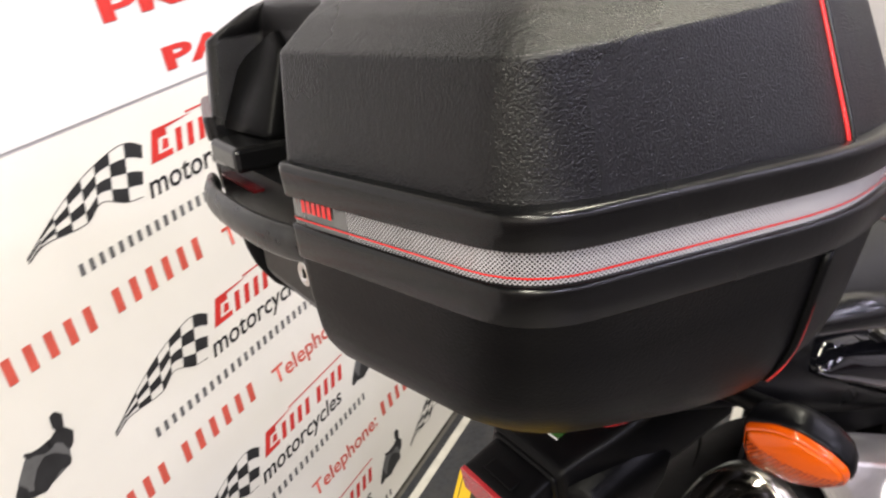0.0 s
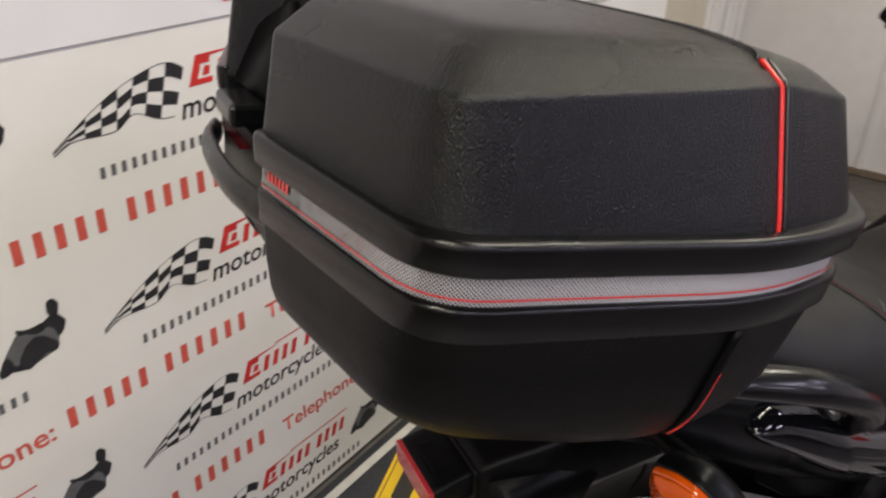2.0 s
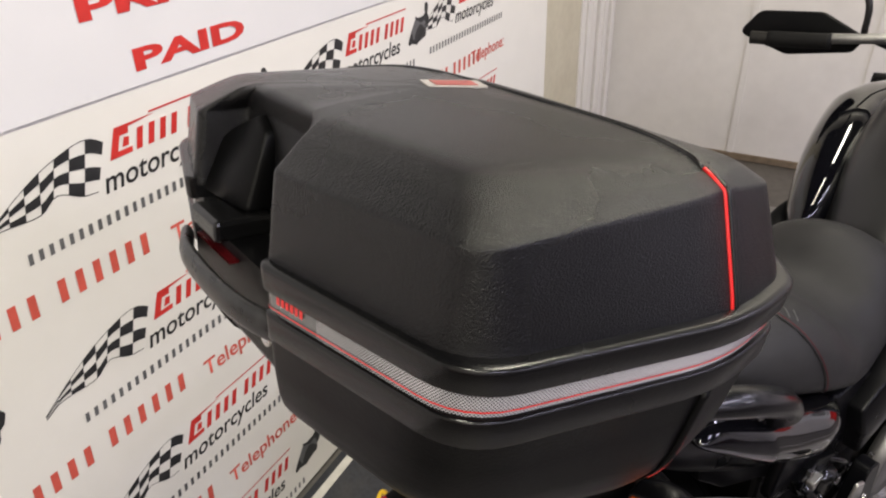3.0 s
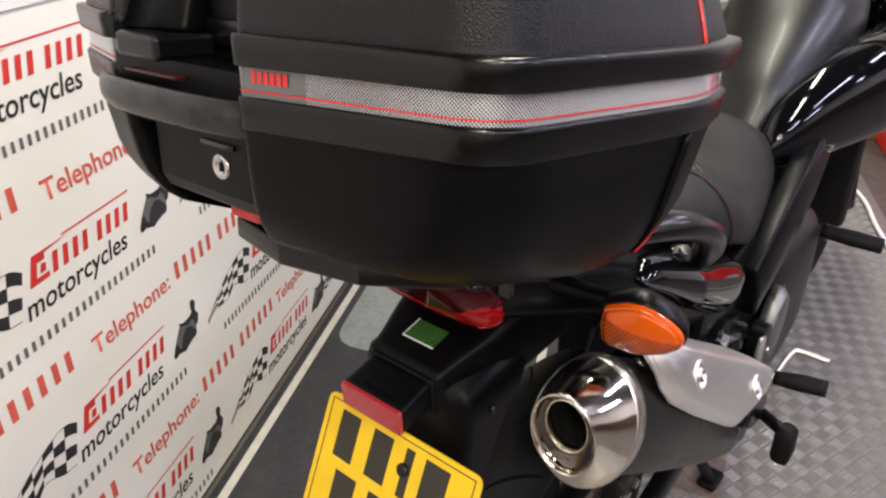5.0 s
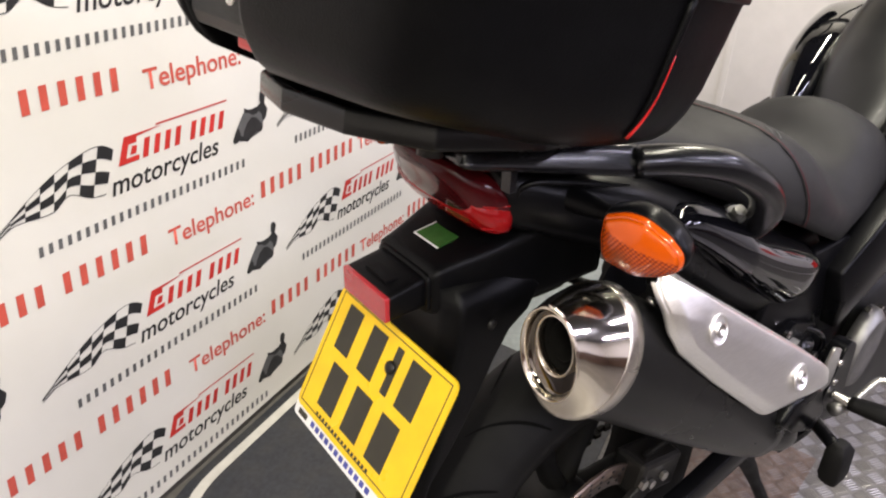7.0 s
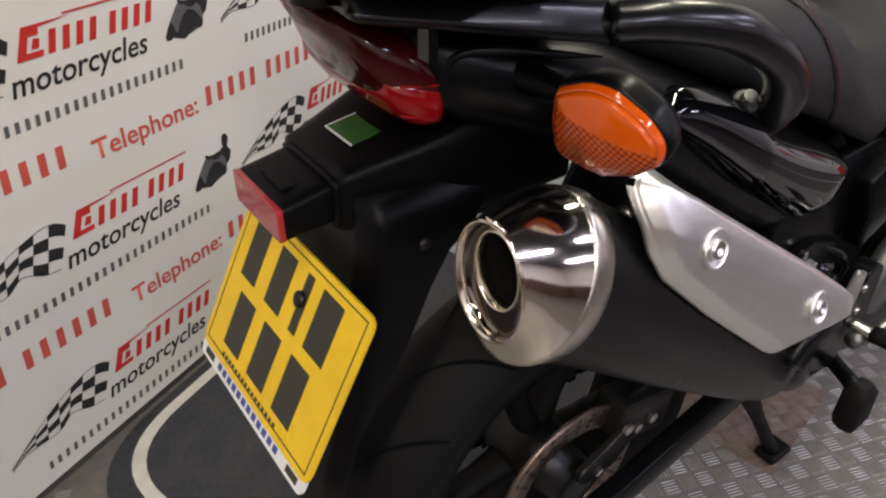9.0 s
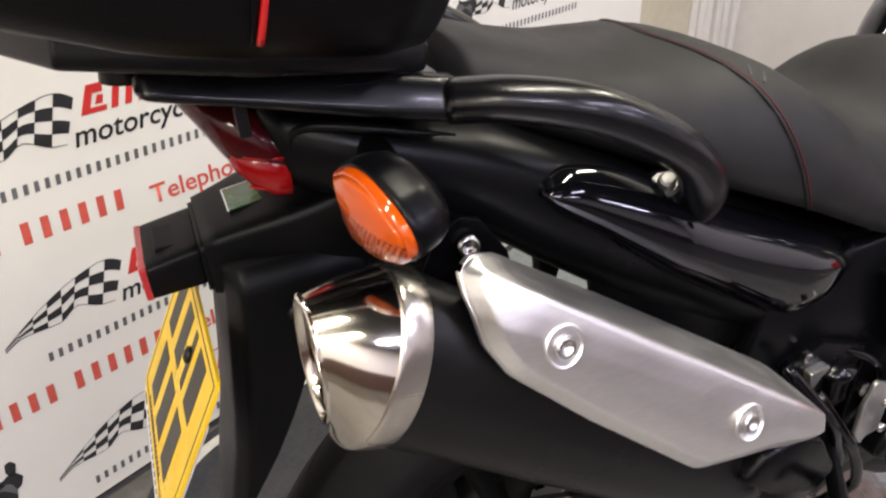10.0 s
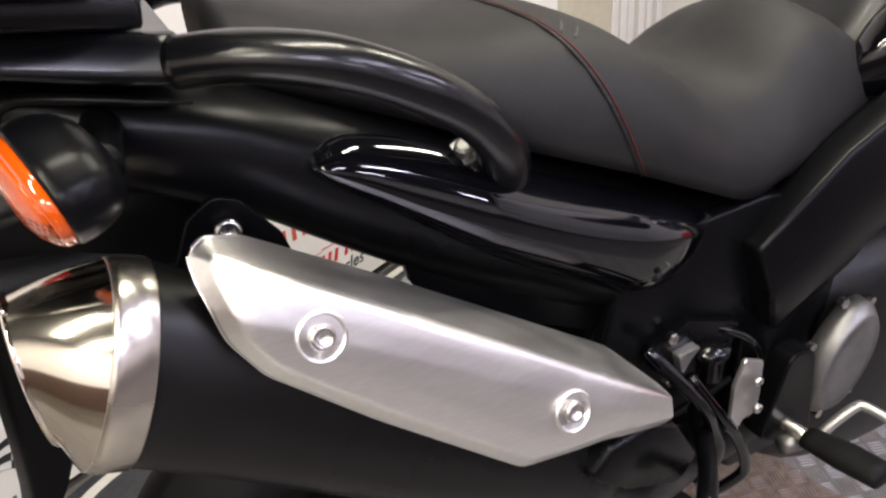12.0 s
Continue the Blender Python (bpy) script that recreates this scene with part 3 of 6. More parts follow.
def sign_board():
    # The panel hangs a little askew in front of the banner's upper edge.
    t = empty("sign_board", pose(0, 0, 0, 0, 2.3, 0), "white sign board with red and navy capital lettering", "sign")
    part("board", box(bmesh.new(), (-2.3, -0.005, 1.186), (2.165, -0.0006, 2.0)), BOARD, t, smooth=False, bevel=0.001)
    y = -0.0064
    cash = text_mesh("CASH", 0.034, "cash_lettering", 0, 0.312, 0.0022)
    cash.materials.append(INK_NAVY)
    paid = text_mesh("PAID", 0.032, "paid_lettering", 0, 0.25, 0.0018)
    paid.materials.append(INK_RED)
    prices = text_mesh("PRICES", 0.032, "prices_lettering", 0, 0.39, 0.0018)
    prices.materials.append(INK_RED)
    for c in range(-1, 2):
        for me, dx, z in ((cash, -0.355, 1.2225), (prices, 0.284, 1.3), (paid, 0.361, 1.21)):
            ob = part(me.name, me, None, t)
            ob.location = (dx + 1.34 * c, y, z)


sign_board()


def far_end():
    t = empty("corner_post", pose(2.235, 0, 0), "cream painted corner post with dirty edges", "post")
    part("post", box(bmesh.new(), (0, 0.004, 0), (0.41, 0.045, CEILING)), CREAM, t, smooth=False, bevel=0.006)
    for k, dx in enumerate((0.415, 0.48, 0.56, 0.65, 0.74, 0.83)):
        part("batten", box(bmesh.new(), (dx, 0.0 - 0.006 * (k % 2), 0), (dx + 0.055, 0.045, CEILING)), WALL, t, smooth=False, bevel=0.005)
    for k, y in enumerate((-0.62, -1.12, -1.75, -2.4)):
        bm = box(bmesh.new(), (3.163, y - 0.014, 0.03), (3.17, y + 0.014, CEILING))
        ob = new("panel_joint", mesh_of(bm, "panel_joint", WALL, False))
        tagged(ob, "narrow cover strip on the panel wall", "trim", "panel joints", "structure")


far_end()


# ---- motorcycle ----
# Local axes of the machine: x ahead, y to its left, z up.
BIKE = pose(0.065, -0.644, 0, 0, 0, -25.3)
bike = empty("motorcycle", BIKE, "black touring motorcycle parked on a mat beside the banner", "motorcycle")


def body_loft(table, n, power, crown=0.0, seg=28, v0=0.0):
    """Lofts upright sections: rows of u, half width, bottom, top."""
    us = [table[0][0] + (table[-1][0] - table[0][0]) * i / (n - 1) for i in range(n)]
    rings = []
    for u in us:
        hv, lo, hi = interp(table, u)
        rings.append(section(u, hv, lo, hi, power, seg, v0, crown))
    return loft(bmesh.new(), rings)


def seat():
    """The stepped seat: pillion part, hump with seam, and the dished front part."""
    top = [(0.30, 1.012), (0.325, 1.008), (0.362, 0.996), (0.397, 0.986), (0.44, 0.976), (0.5, 0.971), (0.555, 0.966), (0.615, 0.947), (0.68, 0.911), (0.715, 0.886), (0.745, 0.873),
           (0.78, 0.866), (0.815, 0.872), (0.848, 0.893), (0.875, 0.905), (0.9, 0.91), (0.945, 0.899), (0.99, 0.87), (1.03, 0.825), (1.06, 0.785)]
    low = [(0.30, 0.955), (0.4, 0.92), (0.493, 0.878), (0.616, 0.825), (0.70, 0.783), (0.773, 0.75), (0.832, 0.755), (0.9, 0.75), (1.06, 0.74)]
    wide = [(0.30, 0.085), (0.38, 0.115), (0.5, 0.15), (0.616, 0.168), (0.7, 0.165), (0.78, 0.155), (0.87, 0.14), (0.94, 0.125), (1.0, 0.108), (1.06, 0.08)]

    def ring(u, grow=0.0):
        hi, lo, hv = interp(top, u)[0] + grow, interp(low, u)[0] - grow, interp(wide, u)[0] + grow
        side = []
        # Half section from the lower edge up over the shoulder to the crown; the dished front part has a firmer edge.
        soft = ((0.93, 0.0), (0.98, 0.12), (0.995, 0.3), (0.965, 0.5), (0.9, 0.68), (0.79, 0.83), (0.62, 0.93), (0.4, 0.98), (0.18, 0.997))
        firm = ((0.94, 0.0), (0.985, 0.17), (0.965, 0.4), (0.89, 0.58), (0.785, 0.735), (0.71, 0.81), (0.62, 0.865), (0.42, 0.935), (0.18, 0.985))
        f = min(1.0, max(0.0, (u - 0.62) / 0.1)) * min(1.0, max(0.0, (1.04 - u) / 0.1))
        for (v, z), (v1, z1) in zip(soft, firm):
            side.append(((v + (v1 - v) * f) * hv, lo + (hi - lo) * (z + (z1 - z) * f)))
        pts = [(u, -v, z) for v, z in side] + [(u, 0, hi)] + [(u, v, z) for v, z in reversed(side)]
        return pts

    us = [0.30 + 0.76 * i / 72 for i in range(73)]
    root = part("seat", loft(bmesh.new(), [ring(u) for u in us]), SEAT, bike, "matt dark grey vinyl seat with a red-stitched seam")

    def seam(shift, grow):
        """A line over the seat that starts further forward at its two feet."""
        count = len(ring(0.5))
        out = []
        for i in range(count):
            t = abs(2 * i / (count - 1) - 1)
            out.append(ring(0.53 + shift + 0.088 * t**1.5, grow)[i])
        return out

    part("seam_piping", tube(bmesh.new(), seam(0.0, 0.0), 0.0018, 8, 3), SEAT_DARK, root)
    bm = tube(bmesh.new(), seam(0.005, 0.0003), 0.0007, 6, 3)
    part("stitching", bm, STITCH, root, "red stitching")
    # Faint rubbed mark behind the seam's shoulder.
    shell = loft(bmesh.new(), [ring(u) for u in us])
    tree = BVHTree.FromBMesh(shell)
    shell.free()
    for line in (((0.563, -0.112), (0.57, -0.103), (0.575, -0.094)), ((0.572, -0.119), (0.579, -0.112), (0.585, -0.104))):
        pts = [tree.ray_cast(Vector((u, v, 1.5)), Vector((0, 0, -1)))[0] for u, v in line]
        part("seat_mark", tube(bmesh.new(), pts, 0.0016, 6, 4), SEAT_PALE, root, "faint pale rubbed mark")


seat()


def tail():
    table = [(0.138, 0.074, 0.925, 0.998), (0.16, 0.09, 0.915, 0.995), (0.2, 0.11, 0.9, 0.985), (0.29, 0.137, 0.856, 0.968), (0.338, 0.145, 0.82, 0.95),
             (0.42, 0.147, 0.757, 0.92), (0.5, 0.15, 0.705, 0.885), (0.6, 0.15, 0.65, 0.83), (0.7, 0.14, 0.62, 0.775), (0.8, 0.12, 0.6, 0.75)]
    root = part("tail_fairing", body_loft(table, 44, 3.2), TAIL_BLACK, bike, "matt black tail fairing")
    # A raised swage along each flank.
    for s in (-1, 1):
        ridge = [(0.154, 0.959), (0.157, 0.972), (0.171, 0.978), (0.198, 0.976), (0.238, 0.969), (0.268, 0.964)]
        bm = tube(bmesh.new(), [(u, s * (interp(table, u)[0] - 0.002), w) for u, w in ridge], [0.001, 0.003, 0.0035, 0.0035, 0.003, 0.001], 10, 5)
        part("swage", bm, TAIL_BLACK, root)
        # Gloss side panel: a drop that runs forward under the rail.
        # Rows of u, top, ridge, bottom: a convex upper face, a crisp ridge, and a flank that turns in below it.
        tip = [(0.331, 0.912, 0.908, 0.904), (0.345, 0.92, 0.902, 0.888), (0.362, 0.922, 0.893, 0.872), (0.4, 0.912, 0.87, 0.843), (0.435, 0.898, 0.851, 0.816), (0.46, 0.883, 0.838, 0.797), (0.5, 0.86, 0.816, 0.77),
               (0.54, 0.84, 0.796, 0.744), (0.58, 0.821, 0.779, 0.719), (0.61, 0.806, 0.769, 0.7), (0.64, 0.792, 0.76, 0.691), (0.67, 0.777, 0.75, 0.69), (0.7, 0.76, 0.738, 0.7), (0.725, 0.744, 0.73, 0.718)]
        rings = []
        for i in range(57):
            u = 0.331 + 0.394 * i / 56
            hi, mid, lo = interp(tip, u)
            out = 0.154 + 0.036 * min(1.0, (u - 0.331) / 0.12) ** 0.7 - 0.05 * max(0.0, (u - 0.6) / 0.125) ** 2
            deep = min(1.0, (u - 0.325) / 0.05)
            side = [(0.12, hi - 0.006 * deep)] + [(0.142 + (out - 0.142) * (math.sin(q) - 0.48) / 0.52, mid + (hi - mid) * math.cos(q) / 0.877) for q in (0.5 + (math.pi / 2 - 0.5) * k / 11 for k in range(12))]
            side += [(out - 0.004 * deep * t - 0.03 * deep * t ** 3, mid + (lo - mid) * t) for t in (0.08, 0.2, 0.35, 0.5, 0.65, 0.8, 0.9, 1.0)] + [(0.12, lo + 0.004 * deep)]
            rings.append([(u, s * v, w) for v, w in side])
        bm = loft(bmesh.new(), rings)
        part("side_panel", bm, GLOSS, bike, "gloss black side panel")
    # Inner guard hanging below the tail, between it and the silencer.
    bm = slab(bmesh.new(), rounded([(0.392, 0.83, 0.01), (0.402, 0.772, 0.012), (0.466, 0.712, 0.02), (0.62, 0.63, 0.02), (0.66, 0.7, 0.02), (0.47, 0.8, 0.02)]), 0.012, Matrix(((1, 0, 0, 0), (0, 0, 1, -0.126), (0, 1, 0, 0), (0, 0, 0, 1))))
    part("inner_guard", bm, TAIL_BLACK, bike, bevel=0.003)
    # Under-seat panels towards the frame.
    for s in (-1, 1):
        bm = slab(bmesh.new(), rounded([(0.58, 0.60, 0.03), (0.86, 0.55, 0.04), (1.0, 0.62, 0.04), (0.94, 0.72, 0.04), (0.8, 0.745, 0.04), (0.62, 0.74, 0.03)]), 0.02, Matrix(((1, 0, 0, 0), (0, 0, 1, s * 0.135 - 0.01), (0, 1, 0, 0), (0, 0, 0, 1))))
        part("seat_side_cover", bm, SATIN_PAINT, bike, "satin black cover under the seat", bevel=0.004)


tail()


def grab_rails():
    # Carrier: a flat centre under the luggage plate and a bar of flat, leaning section along each side.
    rows = [(0.07, 0.105, 1.024, 1.036), (0.12, 0.108, 1.012, 1.028), (0.18, 0.112, 1.0, 1.018), (0.27, 0.12, 0.986, 1.005)]
    rings = []
    for i in range(13):
        u = 0.07 + 0.2 * i / 12
        hv, lo, hi = interp(rows, u)
        rings.append([(u, v, w) for v, w in ((-hv, lo + 0.004), (hv, lo + 0.004), (hv, hi - 0.004), (-hv, hi - 0.004))])
    carrier = part("rear_carrier", loft(bmesh.new(), rings), RAIL_BLACK, bike, "black alloy rear carrier", smooth=False)
    rows = [(0.061, 0.110, 1.0265, 1.033), (0.064, 0.1145, 1.0235, 1.039), (0.07, 0.1175, 1.0215, 1.041), (0.12, 0.121, 1.0095, 1.031), (0.18, 0.127, 0.995, 1.021), (0.23, 0.136, 0.984, 1.0135), (0.268, 0.148, 0.9785, 1.0085)]
    for s in (-1, 1):
        rings = []
        for u in [0.061, 0.0625, 0.064, 0.067, 0.07] + [0.07 + 0.198 * i / 16 for i in range(1, 17)]:
            hv, lo, hi = interp(rows, u)
            k = (hi - lo) / 0.02
            side = [(hv - 0.024, lo + 0.002), (hv - 0.004, lo), (hv - 0.0012, lo + 0.0012), (hv, lo + 0.0035), (hv - 0.0015, lo + 0.007 * k), (hv - 0.0062 * k, hi - 0.005 * k), (hv - 0.009 * k, hi - 0.0012), (hv - 0.012 * k, hi), (hv - 0.024 - 0.004 * k, hi - 0.001)]
            rings.append([(u, s * v, w) for v, w in side])
        part("side_bar", loft(bmesh.new(), rings), RAIL_BLACK, carrier)
    for s in (-1, 1):
        pts = [(0.264, s * 0.133, 0.9915), (0.3, s * 0.157, 0.9935), (0.35, s * 0.179, 0.984), (0.402, s * 0.186, 0.958), (0.442, s * 0.184, 0.928), (0.466, s * 0.176, 0.895), (0.482, s * 0.152, 0.858), (0.484, s * 0.132, 0.835)]
        part("grab_rail", tube(bmesh.new(), pts, [0.0165, 0.0165, 0.017, 0.0175, 0.0175, 0.0175, 0.017, 0.016], 20, 6, 1.15), RAIL_BLACK, bike, "satin black grab rail")
        part("rail_foot", box(bmesh.new(), (0.435, s * 0.14 - 0.025, 0.85), (0.5, s * 0.14 + 0.025, 0.872)), RAIL_BLACK, bike, bevel=0.006, smooth=False)
        bm = revolve(bmesh.new(), [(0, 0.012), (0.004, 0.012), (0.004, 0.0078), (0.012, 0.0075), (0.013, 0.005), (0.0132, 0)], (0.447, s * 0.152, 0.888), (-0.25, s * 0.6, 1), 12)
        part("rail_bolt", bm, ALLOY_DULL, bike, "dull hex bolt", smooth=False)
        part("bolt_boss", revolve(bmesh.new(), [(-0.03, 0.02), (-0.002, 0.018), (0.001, 0.015), (0.001, 0)], (0.447, s * 0.152, 0.888), (-0.25, s * 0.6, 1), 20), RAIL_BLACK, bike)
        bm = box(bmesh.new(), (0.0, -0.006, -0.03), (0.008, 0.006, 0.0), pose(0.118, s * 0.106, 1.016))
        part("rail_stay", bm, RAIL_BLACK, carrier, smooth=False)


grab_rails()


def tail_light():
    table = [(0.084, 0.028, 0.988, 1.003), (0.096, 0.05, 0.97, 1.003), (0.108, 0.064, 0.948, 1.0), (0.121, 0.073, 0.929, 0.998), (0.136, 0.08, 0.916, 0.992), (0.152, 0.082, 0.911, 0.975)]
    lens = part("tail_light", body_loft(table, 18, 3.0), RED_CLEAR, bike, "red tail light under the carrier")
    bm = body_loft([(0.112, 0.066, 0.941, 0.964), (0.124, 0.0765, 0.924, 0.966), (0.138, 0.0825, 0.9135, 0.966), (0.1515, 0.083, 0.9105, 0.962)], 10, 3.2)
    part("stop_lens", bm, RED_LENS, lens, "deep red ribbed lens")
    for k in range(4):
        z = 0.929 + 0.008 * k
        pts = [(0.121, -0.0715, z + 0.003), (0.131, -0.0775, z + 0.0015), (0.149, -0.081, z)]
        part("lens_rib", tube(bmesh.new(), pts, 0.0013, 6, 4), RED_LENS, lens)


tail_light()


def rear_mudguard():
    # Undertray behind the lamp, the plate hanger with its reflector, and the long flap behind the wheel.
    hang = [(0.03, 0.043, 0.836, 0.868), (0.075, 0.043, 0.838, 0.876)]
    guard = part("rear_mudguard", body_loft([(0.078, 0.05, 0.83, 0.882), (0.1, 0.054, 0.825, 0.888), (0.15, 0.068, 0.822, 0.901), (0.2, 0.076, 0.818, 0.915), (0.3, 0.08, 0.818, 0.93)], 20, 9.0), ABS_FINE, bike, "matt black rear mudguard")
    part("lamp_box", body_loft(hang, 6, 8.0), ABS_FINE, guard, bevel=0.002)
    part("box_step", body_loft([(0.074, 0.047, 0.832, 0.8785), (0.08, 0.0475, 0.832, 0.8795)], 3, 8.0), ABS_FINE, guard)
    bm = box(bmesh.new(), (0.04, -0.022, 0.8695), (0.062, 0.02, 0.8725))
    part("box_lid", bm, ABS_FINE, guard, bevel=0.001, smooth=False)
    bm = prism(bmesh.new(), rounded([(-0.042, -0.015, 0.003), (0.042, -0.015, 0.003), (0.042, 0.015, 0.003), (-0.042, 0.015, 0.003)], 3), 0, 0.006, Matrix(((0, 0, -1, 0.031), (-1, 0, 0, 0), (0, 1, 0, 0.852), (0, 0, 0, 1))))
    part("reflector", bm, REFLECTOR, guard, "red rectangular reflector", smooth=False, bevel=0.001)
    m = Matrix.Translation((0.135, 0.0, 0.8955)) @ Euler((0, radians(-8), 0)).to_matrix().to_4x4()
    label = part("green_sticker", box(bmesh.new(), (-0.03, -0.022, 0), (0.014, 0.02, 0.0012), m), GREEN_LABEL, guard, "small green sticker", smooth=False)
    part("sticker_edge", box(box(box(bmesh.new(), (0.014, -0.022, 0), (0.016, 0.02, 0.0013), m), (-0.03, 0.02, 0), (0.016, 0.0215, 0.0013), m), (-0.0315, -0.022, 0), (-0.03, 0.0215, 0.0013), m), WHITE_PLASTIC, label, "thin white sticker edge", smooth=False)
    # Flap: a deep smooth channel behind the tyre that narrows downwards.
    rings = []
    for w, back, front, hv in ((0.862, 0.085, 0.19, 0.07), (0.84, 0.085, 0.205, 0.079), (0.815, 0.082, 0.19, 0.08), (0.798, 0.08, 0.165, 0.08), (0.764, 0.075, 0.145, 0.079), (0.7, 0.066, 0.118, 0.076), (0.655, 0.058, 0.096, 0.073), (0.605, 0.046, 0.066, 0.07), (0.55, 0.034, 0.05, 0.066), (0.47, 0.02, 0.034, 0.06)):
        plan = rounded([(back, -hv * 0.7, 0.02), (back + 0.012, -hv, 0.012), (front, -hv, 0.004), (front, hv, 0.004), (back + 0.012, hv, 0.012), (back, hv * 0.7, 0.02)], 4)
        rings.append([(p.x, p.y, w) for p in plan])
    part("mud_flap", loft(bmesh.new(), rings), ABS_FINE, guard)
    part("inner_guard", body_loft([(0.19, 0.04, 0.785, 0.9), (0.24, 0.044, 0.78, 0.9), (0.285, 0.045, 0.78, 0.9)], 8, 5.0), ABS_FINE, guard)
    for s in (-1, 1):
        bm = revolve(bmesh.new(), [(0, 0.006), (0.003, 0.006), (0.005, 0.003), (0.0051, 0)], (0.135, s * 0.079, 0.815), (0, s, 0), 12)
        part("guard_screw", bm, DARK_METAL, guard)


rear_mudguard()


def number_plate():
    # Plate frame: x across to the machine's right, y up the plate, z out to the rear.
    up = Vector((0.078, 0, 0.146)).normalized()
    right = Vector((0, -1, 0))
    out = right.cross(up)
    m = Matrix.Translation((-0.013, -0.007, 0.65)) @ Matrix((right, up, out)).transposed().to_4x4()
    h, w = 0.164, 0.1145
    back = part("number_plate", prism(bmesh.new(), rounded([(-w, 0, 0.012), (w, 0, 0.012), (w, h, 0.012), (-w, h, 0.012)], 4), 0.0, 0.003, m), PLATE, bike, "yellow number plate with black characters as plain bars", smooth=False)

    def strokes(name, mat, rects, z=0.0034):
        bm = bmesh.new()
        for x0, y0, x1, y1 in rects:
            box(bm, (x0, y0, z - 0.0006), (x1, y1, z), m)
        return part(name, bm, mat, back, smooth=False)

    for row, xs in ((0.092, ((-0.088, 0.03), (-0.036, 0.03), (0.014, 0.012), (0.042, 0.034))), (0.02, ((-0.076, 0.034), (-0.022, 0.034), (0.032, 0.034)))):
        for x, wd in xs:
            strokes("plate_bar", PLATE_INK, [(x, row, x + wd, row + 0.058)])
    e = 0.007
    strokes("border", PLATE_INK, [(-w + e, e, w - e, e + 0.0012), (-w + e, h - e, w - e, h - e + 0.0012), (-w + e, e, -w + e + 0.0012, h - e), (w - e - 0.0012, e, w - e, h - e)])
    backing = part("plate_backing", prism(bmesh.new(), rounded([(-w - 0.002, -0.017, 0.008), (w - 0.006, -0.017, 0.008), (w - 0.006, 0.12, 0.008), (-w - 0.002, 0.12, 0.008)], 4), -0.004, -0.0005, m), WHITE_PLASTIC, back, "white backing plate with small print", smooth=False)
    bm = bmesh.new()
    for k in range(12):
        box(bm, (-0.075 + 0.0115 * k, -0.012, -0.0002), (-0.0675 + 0.0115 * k, -0.005, 0.0002), m)
    part("small_print", bm, BLUE_INK, backing, smooth=False)
    for x in (-0.106, 0.078):
        part("end_print", box(bmesh.new(), (x, -0.0125, -0.0002), (x + 0.02, -0.0055, 0.0002), m), PLATE_INK, backing, smooth=False)
    bm = bmesh.new()
    for k in range(16):
        box(bm, (-0.07 + 0.0075 * k, 0.0085, 0.0032), (-0.0655 + 0.0075 * k, 0.0125, 0.0034), m)
    part("maker_print", bm, PLATE_INK, back, smooth=False)
    part("fixing_screw", revolve(bmesh.new(), [(0, 0.008), (0.003, 0.0078), (0.005, 0.004), (0.0052, 0)], m @ Vector((0.016, 0.124, 0.003)), out, 14), DARK_METAL, back)


number_plate()


def indicator(s):
    """Stubby stalk, dark shell and a domed amber lens facing back; s is the side."""
    face = Vector((0.178, s * 0.219, 0.960 if s < 0 else 0.948))
    out = Vector((-0.95, s * 0.235, -0.2)).normalized()
    side = Vector((0, s, 0))
    side = (side - out * side.dot(out)).normalized()
    top = Vector((0, 0, 1))
    top = (top - out * top.dot(out) - side * top.dot(side)).normalized()
    ring = rounded([(-0.032, 0.0275, 0.008), (-0.0102, 0.0365, 0.03), (0.0085, 0.0355, 0.03), (0.0297, 0.0225, 0.03), (0.0416, 0.0085, 0.02), (0.0412, -0.006, 0.016), (0.0256, -0.0195, 0.03), (-0.0019, -0.029, 0.03), (-0.0345, -0.0205, 0.01), (-0.0365, 0.0019, 0.05)], 5)

    def put(scale, d, shift=(0, 0)):
        return [face + side * (p.x * scale + shift[0]) + top * (p.y * scale + shift[1]) + out * d for p in ring]

    amber = faceted("amber_lens", (0.52, 0.074, 0.002), (0.13, 0.01, 0.001), 290, face, side, top)
    shell = part("indicator", loft(bmesh.new(), [put(1.01, 0.001), put(1.045, -0.001), put(1.055, -0.006), put(1.02, -0.016), put(0.92, -0.024), put(0.72, -0.031), put(0.3, -0.036)]), SATIN_PAINT, bike, "amber indicator in a dark satin shell")
    lens = part("lens", loft(bmesh.new(), [put(1.0, 0.0005), put(1.0, 0.003), put(0.975, 0.006), put(0.945, 0.0072)]), AMBER_RIM, shell, "amber lens")
    part("lens_dome", loft(bmesh.new(), [put(0.94, 0.0072), put(0.85, 0.0095), put(0.6, 0.0135), put(0.3, 0.0155), put(0.05, 0.016)]), amber, lens)
    a = face - out * 0.03
    part("stalk", tube(bmesh.new(), [a, Vector((0.211, s * 0.15, 0.957)), Vector((0.21, s * 0.085, 0.953))], [0.012, 0.009, 0.016], 14), ABS_FINE, shell)


indicator(-1)
indicator(1)


